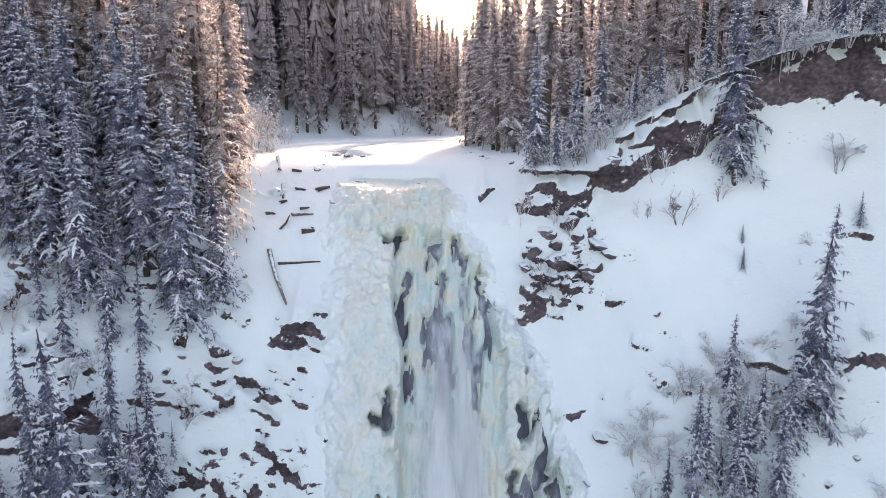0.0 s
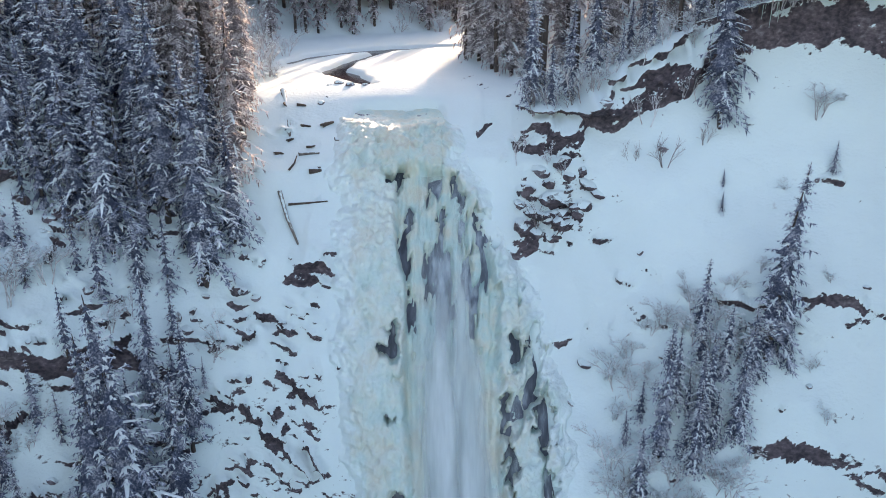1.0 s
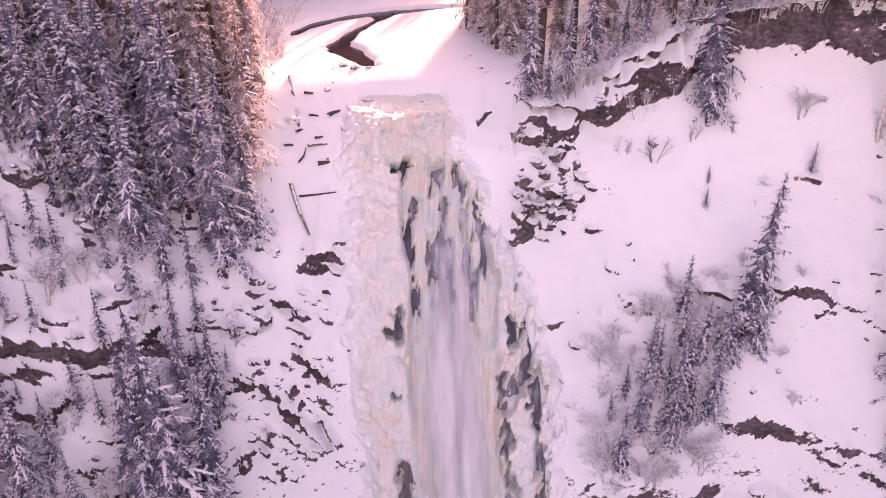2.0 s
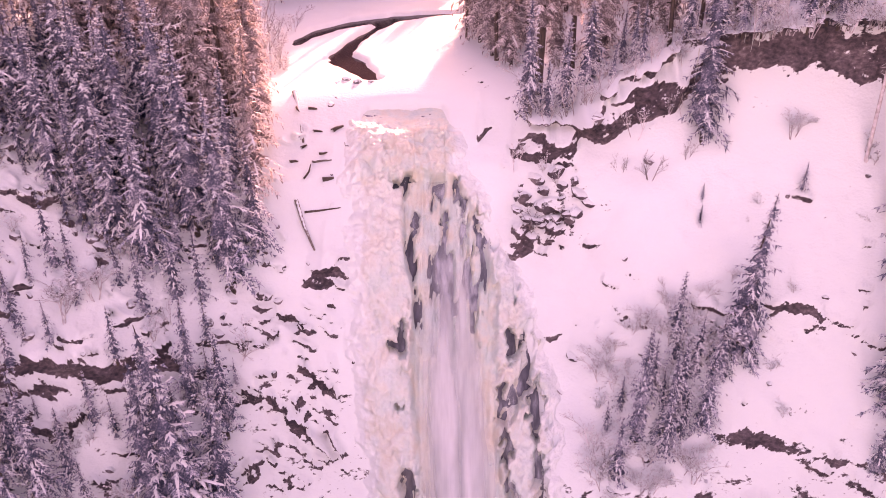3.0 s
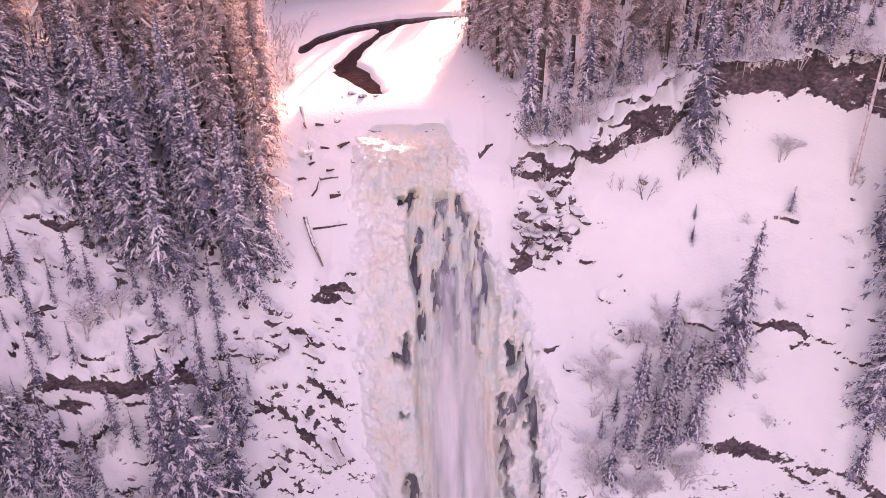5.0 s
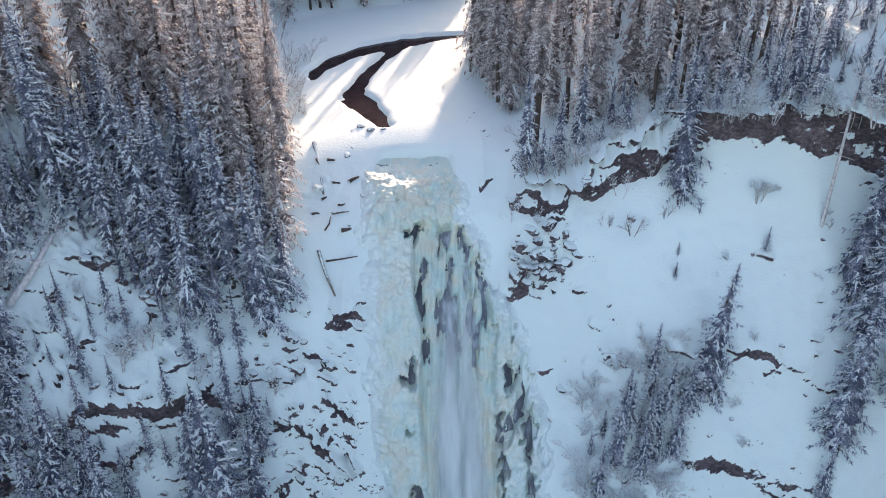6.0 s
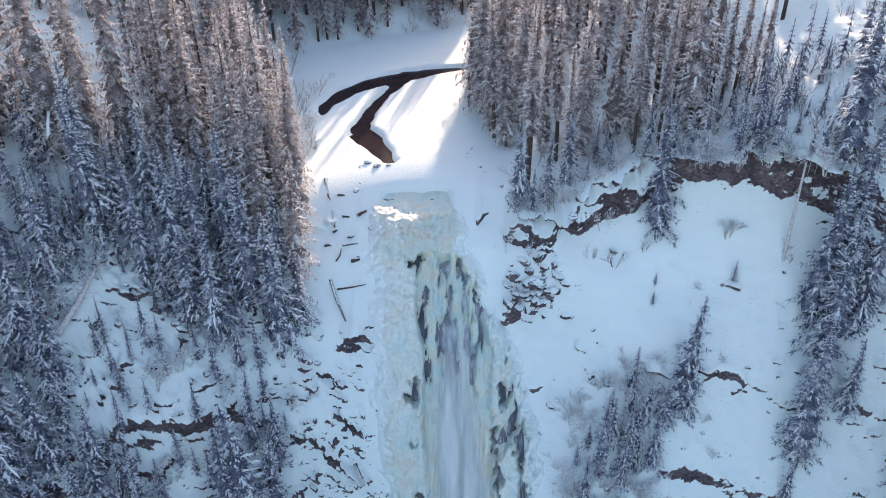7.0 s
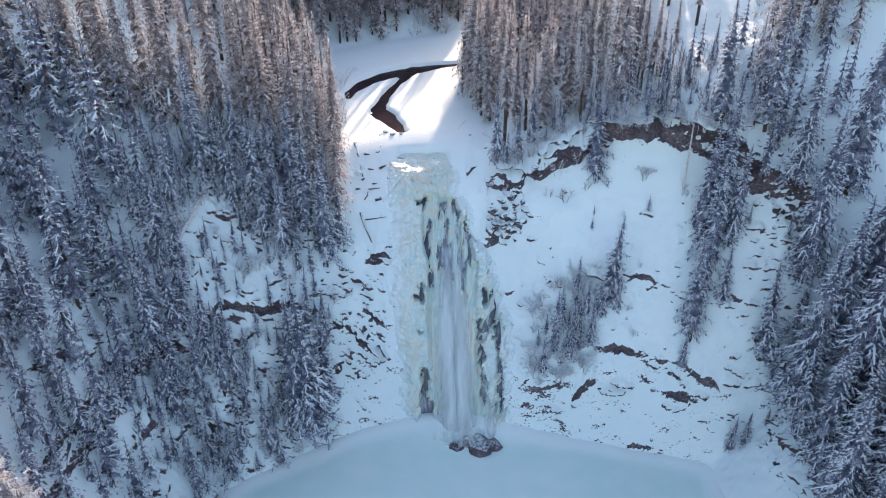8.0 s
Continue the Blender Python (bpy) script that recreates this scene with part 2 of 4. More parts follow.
def top_height(x, y):
    """The ground above the fall: a flat frozen river between rising forest floors."""
    left = np.maximum(left_foot(y) - x, 0)
    right = np.maximum(x - right_foot(y), 0)
    far = np.clip(y - 130, 0, 900)
    z = RIVER_Z + 0.45 + SLOPE_TOP * (np.sqrt(left * left + 4) - 2) * (1 - 0.35 * ramp(left, 30, 120))
    z = z + SLOPE_TOP * (np.sqrt(right * right + 4) - 2) * (1 - 0.35 * ramp(right, 30, 120))
    z = z + 0.10 * far * ramp(far, 150, 500)
    z = np.minimum(z, RIVER_Z + 90 + 0.02 * np.hypot(x, y))
    d = channel_distance(x, y)
    return z + 0.15 * (fbm(x * 0.3, y * 0.3, 0.0, 3, 5) - 0.5) - 0.8 * (1 - ramp(d + 0.3 + 0.8 * (fbm(x * 0.5, y * 0.5, 3.0, 3, 6) - 0.5), -0.7, 0.5))


def ground_height(x, y):
    """Height of the smooth ground at plan position x, y."""
    x, y = np.broadcast_arrays(np.asarray(x, float), np.asarray(y, float))
    left = np.interp(-x, [0, 21, 25, 31, 37, 50, 90, 400], [-25, -8, 3.5, 19, 29, 40, 60, 120])
    right = np.interp(x, [0, 26, 31, 38, 46, 60, 100, 400], [-25, -8, 3.5, 13, 24, 37, 60, 120])
    z = smax(wall_height(x, y), smax(left, right, 2.0) - 0.25 * np.clip(24 - y, 0, 60) * 0.3, 2.5)
    return smin(z, top_height(x, y), 1.2)


def ledge_weight(x, y, z):
    """How strongly the bedrock breaks through the snow, 0 to 1."""
    low_right = ramp(x, 8.5, 11) * ramp(z, 18, 14) * (1 - ramp(x, 33, 40)) * (0.035 + 0.09 * ramp(z, 7, 11))
    mid_right = ramp(x, 10, 13) * np.exp(-((z - (22.0 + 0.08 * (x - 20))) / 1.5) ** 2) * (1 - ramp(x, 34, 40)) * 0.35
    left_bank = ramp(x, -19, -15) * ramp(-x, 5.8, 8) * (0.20 + 0.42 * ramp(z, 26.5, 22)) * ramp(z, 33, 31) * (0.25 + 0.75 * ramp(z, 9, 13))
    left_wall = ramp(-x, 14, 18) * 0.42 * ramp(z, 44, 38)
    knob = 0.58 * np.exp(-((x - 7.9) / 3.2) ** 4 - ((z - 27.4 - 0.25 * (x - 8)) / 3.2) ** 4)
    right_wall = ramp(x, 33, 38) * 0.6
    w = np.maximum.reduce([low_right, mid_right, left_bank, left_wall, knob, right_wall, 0.018 + 0 * x])
    return w * ramp(z, POOL_Z + 0.2, POOL_Z + 0.9) * (1 - ramp(y, 59, 63))


# overhung rock bands: station x, foot height, band height; and how far each is undercut
BANDS = [
    ([15, 17.5, 20, 23, 26, 29, 31, 34, 40], [33.2, 34.6, 36.4, 37.3, 37.3, 36.3, 35.8, 35.2, 34], [0.2, 2.2, 3.3, 2.8, 2.6, 3.8, 4.0, 3.2, 0.4], 1.6),
    ([8.5, 10, 12, 14, 16, 17.5], [30.8, 31.2, 32.0, 32.8, 33.9, 34.9], [0.4, 2.0, 2.8, 2.8, 2.5, 0.5], 2.6),
    ([4.6, 6, 7.5, 9, 10.2], [29.4, 29.4, 29.2, 29.7, 30.2], [0.2, 1.8, 2.4, 2.0, 0.3], 2.2),
    ([-26.5, -24.5, -22, -19, -16.5, -14.5], [23.4, 22.6, 21.6, 20.7, 19.4, 18.8], [0.2, 0.9, 1.7, 1.5, 0.9, 0.2], 1.6),
    ([17, 18.5, 20.6, 23.4, 26, 28], [14.5, 14.6, 14.6, 14.4, 14.3, 14.4], [0.2, 0.9, 1.2, 0.7, 0.5, 0.1], 0.9),
    ([9.8, 11, 12.8, 14.6], [9.4, 9.2, 9.6, 10.2], [0.2, 1.2, 0.9, 0.2], 0.9),
    ([14.9, 16, 17.2, 18.6], [7.9, 8.8, 10.2, 11.6], [0.2, 1.5, 1.6, 0.2], 0.9),
    ([24.6, 26, 28, 30], [10.6, 10.5, 10.4, 10.6], [0.2, 0.9, 1.3, 0.2], 0.9),
    ([20.6, 21.8, 23.5, 25.2], [22.8, 22.7, 22.7, 22.9], [0.2, 0.9, 0.9, 0.2], 0.9),
    ([31.2, 32.5, 34.8], [22.0, 21.9, 22.1], [0.2, 0.7, 0.2], 0.9),
    ([6.6, 7.6, 9.2], [18.7, 18.5, 18.6], [0.1, 0.8, 0.1], 0.9),
    ([-10.5, -9.2, -7.8, -6.8], [23.2, 22.9, 22.9, 23.0], [0.2, 1.2, 1.2, 0.2], 0.9),
    ([-34, -31.5, -29.5, -27], [20.5, 20.4, 19.8, 19.6], [0.2, 2.2, 2.0, 0.2], 1.3),
    ([3.4, 4.6, 5.8, 7.0], [23.8, 23.4, 23.2, 23.6], [0.1, 1.0, 1.5, 0.1], 1.0),
    ([8.6, 9.8, 11.2], [6.3, 6.9, 7.4], [0.1, 0.6, 0.1], 0.9),
    ([12.0, 13.8, 15.8], [5.6, 5.9, 6.2], [0.1, 0.5, 0.1], 0.9),
    ([22.6, 23.4, 24.4], [13.3, 12.4, 11.3], [0.1, 0.8, 0.1], 0.9),
    ([26.0, 28.2, 30.3, 32.4], [14.9, 14.0, 13.0, 12.4], [0.1, 0.9, 1.2, 0.1], 0.9),
    ([21.6, 22.8, 25.4], [4.2, 4.4, 4.6], [0.1, 0.8, 0.1], 0.9),
    ([16.6, 18.6, 20.8], [4.6, 4.2, 4.0], [0.1, 0.4, 0.1], 0.9),
    ([-22.8, -21.7, -20.2], [28.3, 28.0, 27.0], [0.2, 1.2, 0.2], 1.0),
    ([-28.4, -27.5, -26.6], [30.2, 29.8, 29.6], [0.2, 0.9, 0.2], 1.0),
    ([-26.4, -25.4, -24.2], [26.5, 26.4, 26.4], [0.2, 0.9, 0.2], 1.0),
    ([-31.6, -30.5, -29.6], [20.4, 20.6, 20.4], [0.3, 2.2, 0.3], 1.2),
    ([-34.6, -33.4, -31.8], [22.8, 22.0, 21.0], [0.2, 1.4, 0.2], 1.0),
    ([1.9, 2.8, 4.2], [30.1, 30.3, 30.9], [0.1, 0.8, 0.1], 0.9),
    ([33, 36, 40, 44], [33.4, 33.0, 32.4, 32], [0.2, 3.0, 3.2, 0.3], 1.4),
]
# outline of the fall's ice: its left and right edges by height
ICE_Z = [3.6, 6, 10, 15, 20, 25, 29, 32.2]
ICE_L = [-4.6, -5.4, -6.0, -6.4, -7.2, -7.0, -7.8, -8.2]
ICE_R = [8.0, 8.2, 8.2, 8.0, 6.9, 4.0, 1.5, 1.3]



# ---- the ground sheet ----
def sheet(name, points, material, smooth=True):
    """A mesh object from a grid of points, rows x columns x 3."""
    rows, cols = points.shape[:2]
    me = bpy.data.meshes.new(name)
    idx = np.arange(rows * cols).reshape(rows, cols)
    quads = np.stack([idx[:-1, :-1], idx[:-1, 1:], idx[1:, 1:], idx[1:, :-1]], -1).reshape(-1, 4)
    me.vertices.add(rows * cols)
    me.vertices.foreach_set("co", points.reshape(-1))
    me.loops.add(quads.size)
    me.loops.foreach_set("vertex_index", quads.reshape(-1))
    me.polygons.add(len(quads))
    me.polygons.foreach_set("loop_start", np.arange(0, quads.size, 4))
    me.update(calc_edges=True)
    me.polygons.foreach_set("use_smooth", np.full(len(quads), smooth))
    me.materials.append(material)
    return new(name, me)


def grid_normals(p):
    du, dv = np.gradient(p, axis=1), np.gradient(p, axis=0)
    n = np.cross(du, dv)
    return n / np.maximum(np.linalg.norm(n, axis=2, keepdims=True), 1e-9)


def spread(a, b, n, power):
    return a + (b - a) * np.linspace(0, 1, n) ** power


xs = np.concatenate([-spread(43, 2600, 26, 2.6)[:0:-1], np.linspace(-43, 43, 481), spread(43, 2600, 26, 2.6)[1:]])
NF = 390
fine = np.arange(14, 64.01, 0.08)
cols_y = np.empty((NF, len(xs)))
for j, xv in enumerate(xs):
    zz = ground_height(xv, fine)
    s = np.concatenate([[0], np.cumsum(np.hypot(np.diff(fine), np.diff(zz)))])
    cols_y[:, j] = np.interp(np.linspace(0, s[-1], NF), s, fine)
near_y = 14 - spread(0, 900, 34, 2.4)[:0:-1]
mid_y = np.linspace(64, 125, 105)[1:]
far_y = spread(125, 3200, 44, 2.2)[1:]
gy = np.concatenate([np.repeat(near_y[:, None], len(xs), 1), cols_y, np.repeat(mid_y[:, None], len(xs), 1), np.repeat(far_y[:, None], len(xs), 1)])
gx = np.broadcast_to(xs, gy.shape)
gz = ground_height(gx, gy)
P = np.stack([gx, gy, gz], -1)
N = grid_normals(P)
near = (1 - ramp(np.abs(gx), 40, 43) * 0.999) * (1 - ramp(gy, 90, 140)) * ramp(gy, -60, -20)
# snow drifts
d = 0.9 * (fbm(gx * 0.16, gy * 0.16, gz * 0.16, 4, 3) - 0.5) + 0.45 * (fbm(gx * 0.7, gy * 0.7, gz * 0.7, 3, 9) - 0.5)
d *= near * np.where(gz > 32, 0.5, 1.0) * ramp(np.abs(gz - RIVER_Z), 0.2, 2.0)
# broken beds of rock: blocks that jut from the snow, sharp below, snowed over above
w = ledge_weight(gx, gy, gz) * near * ramp(gy, 14, 16)


def blocks(a, b, seed):
    """For each point the jut of the block it lies on, and that block's random number."""
    ca, cb = np.floor(a).astype(np.int64), np.floor(b).astype(np.int64)
    jut, pick = np.zeros(a.shape), np.ones(a.shape)
    for i in (-1, 0, 1):
        for j in (-1, 0, 1):
            ua, ub = ca + i, cb + j
            oa = a - (ua + 0.15 + 0.7 * lattice(ua, ub, 0 * ua, seed))
            ob_ = b - (ub + 0.15 + 0.7 * lattice(ua, ub, 0 * ua, seed + 3))
            size = 0.55 + 0.6 * lattice(ua, ub, 0 * ua, seed + 5)
            foot_cut = -0.18 * size + 0.25 * oa * (lattice(ua, ub, 0 * ua, seed + 9) - 0.5)
            rise = np.where(ob_ < foot_cut, 0, np.clip(1 - (ob_ - foot_cut) / (0.75 * size), 0, 1)) * np.clip((0.62 * size - np.abs(oa)) / 0.12, 0, 1)
            better = rise > jut
            jut = np.where(better, rise, jut)
            pick = np.where(better, lattice(ua, ub, 0 * ua, seed + 11), pick)
    return jut, pick


dip = np.where(gx < 0, -0.40 - 0.75 * ramp(gz, 22, 17) * ramp(gx, -15, -12), -0.12)
pivot = np.where(gx < 0, gx + 9, gx)
wob_a = 1.3 * (fbm(gx * 0.9, gy * 0.9, gz * 0.9, 4, 23) - 0.5)
wob_b = 1.6 * (fbm(gx * 0.7, gy * 0.7, gz * 0.7, 5, 24) - 0.5)
for wide, tall, depth, seed, share in ((2.4, 1.15, 0.8, 40, 0.22), (1.4, 0.7, 0.5, 50, 0.36), (0.8, 0.45, 0.34, 60, 0.42)):
    jut, pick = blocks(gx / wide + wob_a, (gz - dip * pivot + wob_b) / tall, seed)
    patch = ramp(fbm(gx * 0.3, gy * 0.3, gz * 0.45, 3, seed + 1), 0.36, 0.62)
    d = d + depth * jut * (pick < w * share * (0.10 + 1.7 * patch * patch))
# crags: patches swept bare, cut into angular steps along the beds
bare = ramp(0.62 * fbm(gx * 0.5, gy * 0.5, (gz - dip * pivot) * 0.7, 5, 75) + 0.38 * fbm(gx * 1.5, gy * 1.5, (gz - dip * pivot) * 2.0, 3, 79) + 0.22 * w - 0.15, 0.545, 0.585) * ramp(w, 0.12, 0.45)


def facets(a, b, seed):
    """Broken faces: for each point its block's step and the tilt of its face."""
    ca, cb = np.floor(a).astype(np.int64), np.floor(b).astype(np.int64)
    best, rise = np.full(a.shape, 9.0), np.zeros(a.shape)
    for i in (-1, 0, 1):
        for j in (-1, 0, 1):
            ua, ub = ca + i, cb + j
            oa, ob_ = a - ua - lattice(ua, ub, 0 * ua, seed), b - ub - lattice(ua, ub, 0 * ua, seed + 3)
            dist = np.abs(oa) * 0.8 + np.abs(ob_)
            here = dist < best
            best = np.where(here, dist, best)
            face = lattice(ua, ub, 0 * ua, seed + 5) - 0.4 - 1.1 * (lattice(ua, ub, 0 * ua, seed + 7) - 0.35) * ob_ + 0.7 * (lattice(ua, ub, 0 * ua, seed + 9) - 0.5) * oa
            rise = np.where(here, face, rise)
    return rise


wob = 0.5 * (fbm(gx * 1.3, gy * 1.3, gz * 1.3, 3, 76) - 0.5)
bed = gz - 0.6 * dip * pivot
crag = 1.0 * facets(gx / 1.25 + wob, bed / 1.05 + wob, 130) + 0.6 * facets(gx / 0.55 + wob, bed / 0.5 - wob, 140)
d = d + bare * (crag + 0.5 * (fbm(gx * 2.4, gy * 2.4, gz * 2.4, 3, 78) - 0.5))
# the wall stands back under the ice of the fall
under = ramp(gx, np.interp(gz, ICE_Z, ICE_L) + 1.0, np.interp(gz, ICE_Z, ICE_L) + 2.2) * (1 - ramp(gx, np.interp(gz, ICE_Z, ICE_R) - 2.0, np.interp(gz, ICE_Z, ICE_R) - 0.9)) * (1 - ramp(gz, 31.5, 32.3)) * (gy < 62)
d = d * (1 - under) - 0.9 * under
out = N.copy()
out[..., 2] *= 0.35
out /= np.maximum(np.linalg.norm(out, axis=2, keepdims=True), 1e-9)
P = P + out * d[..., None]
# rock bands: the brow stands forward over a near-vertical face, with a snow shelf behind it
chunk = fbm(gx * 0.9, gy * 0.9, gz * 0.9, 4, 71)
fine_chunk = fbm(gx * 2.3, gy * 0.8, gz * 1.4, 3, 72)
steep = np.gradient(gz, axis=0) / np.maximum(np.gradient(gy, axis=0), 1e-4)
for bx, bf, bt, depth in BANDS:
    inside = ramp(gx, bx[0], bx[0] + 0.8) * (1 - ramp(gx, bx[-1] - 0.8, bx[-1])) * near * (gy < 60)
    foot = np.interp(gx, bx, bf) + 1.5 * (fbm(gx * 0.8, gy * 0.3, 0.0, 4, 61) - 0.5)
    tall = np.maximum(np.interp(gx, bx, bt) * (0.65 + 0.7 * fbm(gx * 1.1, 3.0, 0.0, 4, 62)), 0.15)
    rel = (gz - foot) / tall
    reach = np.clip(tall * (1 / np.clip(steep, 0.35, 8) - 0.10), 0.25 * tall, 5.0)
    push = np.where(rel < 0, 0, np.where(rel < 1, rel, np.exp(-np.clip(rel - 1, 0, 50) / 1.1)))
    P[..., 1] -= inside * reach * push * (0.7 + 0.7 * chunk)
    P[..., 1] += inside * (ramp(rel, -0.05, 0.08) * (1 - ramp(rel, 0.85, 1.05))) * np.minimum(tall, 2.0) * 0.5 * (fine_chunk - 0.45)
    bare = np.maximum(bare, 0.95 * ramp(0.6 * fbm(gx * 0.55, gy * 0.3, gz * 0.8, 4, 73) + 0.4 * fbm(gx * 1.7, gy * 1.0, gz * 1.9, 3, 74), 0.40, 0.52) * inside * ramp(rel, -0.06, 0.04) * (1 - ramp(rel, 0.9, 1.08)) * ramp(tall, 0.2, 0.6))
ground = sheet("ground", P, M_GROUND)
ground.data.attributes.new("bare", "FLOAT", "POINT").data.foreach_set("value", bare.reshape(-1))
tagged(ground, "steep snow-covered gorge sides with dark broken rock ledges", "ground", kind="structure")

# the frozen pool at the foot of the fall and the black river above it
px, py = np.linspace(-60, 60, 161), -160 + 200 * np.linspace(0, 1, 200) ** 0.6
PX, PY = np.meshgrid(px, py)
pz = POOL_Z + 0.10 * (fbm(PX * 0.12, PY * 0.12, 0.0, 4, 81) - 0.5)
pz = pz + 1.3 * np.exp(-((PX - 2.5) / 7) ** 2 - ((PY - 35.5) / 2.6) ** 2) + 0.25 * np.exp(-((PX - 3) / 13) ** 2 - ((PY - 33) / 5) ** 2)
shore = 1 - ramp(POOL_Z - ground_height(PX, PY), 0.2, 5.0 + 3.0 * (fbm(PX * 0.2, PY * 0.2, 1.0, 3, 66) - 0.5))
pz = pz + 0.5 * shore ** 3
pool = tagged(sheet("water", np.stack([PX, PY, pz], -1), M_POOL), "frozen plunge pool with a pale blue snow-dusted crust", "frozen pool", kind="structure")
wx, wy = np.meshgrid(np.linspace(-26, 14, 60), np.linspace(61.3, 104, 60))
river = tagged(sheet("water", np.stack([wx, wy, np.full(wx.shape, RIVER_Z) + 0.02 * fbm(wx, wy, 0.0, 2, 4)], -1), M_WATER), "dark open river water winding between snow sheets", "river", kind="structure")

pool.data.attributes.new("swell", "FLOAT", "POINT").data.foreach_set("value", (0.85 * shore).reshape(-1))

# lookup of the finished ground surface, for setting things on it
keep = (np.abs(gx[0]) < 70)
rows_in = np.where((gy[:, len(xs) // 2] > -40) & (gy[:, len(xs) // 2] < 130))[0]
core = P[rows_in[0]:rows_in[-1] + 1][:, keep]
cr_, cc_ = core.shape[:2]
ci = np.arange(cr_ * cc_).reshape(cr_, cc_)
SURFACE = BVHTree.FromPolygons(core.reshape(-1, 3).tolist(), np.stack([ci[:-1, :-1], ci[:-1, 1:], ci[1:, 1:], ci[1:, :-1]], -1).reshape(-1, 4).tolist())


def gz1(x, y):
    """Height of the finished ground at x, y."""
    place = SURFACE.ray_cast(Vector((x, y, 120)), Vector((0, 0, -1)))[0]
    return place.z if place else float(ground_height(x, y))



# ---- builders ----
def tri_mesh(name, verts, tris, mat, smooth=False):
    me = bpy.data.meshes.new(name)
    verts, tris = np.asarray(verts, float), np.asarray(tris, np.int64)
    me.vertices.add(len(verts))
    me.vertices.foreach_set("co", verts.reshape(-1))
    me.loops.add(tris.size)
    me.loops.foreach_set("vertex_index", tris.reshape(-1))
    me.polygons.add(len(tris))
    me.polygons.foreach_set("loop_start", np.arange(0, tris.size, 3))
    me.update(calc_edges=True)
    me.polygons.foreach_set("use_smooth", np.full(len(tris), smooth))
    me.materials.append(mat)
    return me


def part(name, me, parent, label=""):
    ob = new(name, me)
    ob.parent = parent
    return tagged(ob, label)


def thing(name, label, category, at=(0, 0, 0), group=""):
    ob = new(name)
    ob.empty_display_size = 0.3
    ob.matrix_basis = pose(*at)
    return tagged(ob, label, category, group)


def tube(verts, tris, pts, radii, sides=5):
    """Adds a tapered tube along pts."""
    base = len(verts)
    pts = [Vector(p) for p in pts]
    for i, p in enumerate(pts):
        along = (pts[min(i + 1, len(pts) - 1)] - pts[max(i - 1, 0)]).normalized()
        side = along.cross(Vector((0.31, 0.95, 0.1))).normalized()
        up = along.cross(side)
        for s in range(sides):
            a = 2 * math.pi * s / sides
            verts.append(p + radii[i] * (math.cos(a) * side + math.sin(a) * up))
    for i in range(len(pts) - 1):
        for s in range(sides):
            a, b = base + i * sides + s, base + i * sides + (s + 1) % sides
            tris += [(a, b, b + sides), (a, b + sides, a + sides)]
    end = base + (len(pts) - 1) * sides
    for s in range(1, sides - 1):
        tris += [(end, end + s, end + s + 1)]


def lump(verts, tris, c, along, side, length, width, height):
    """A small rounded pad of snow lying along a branch."""
    b = len(verts)
    up = Vector((0, 0, 1))
    verts += [c - along * length * 0.6 + side * width, c + along * length - up * height * 0.4, c - side * width - along * length * 0.5, c + up * height]
    tris += [(b, b + 1, b + 3), (b + 1, b + 2, b + 3), (b + 2, b, b + 3)]


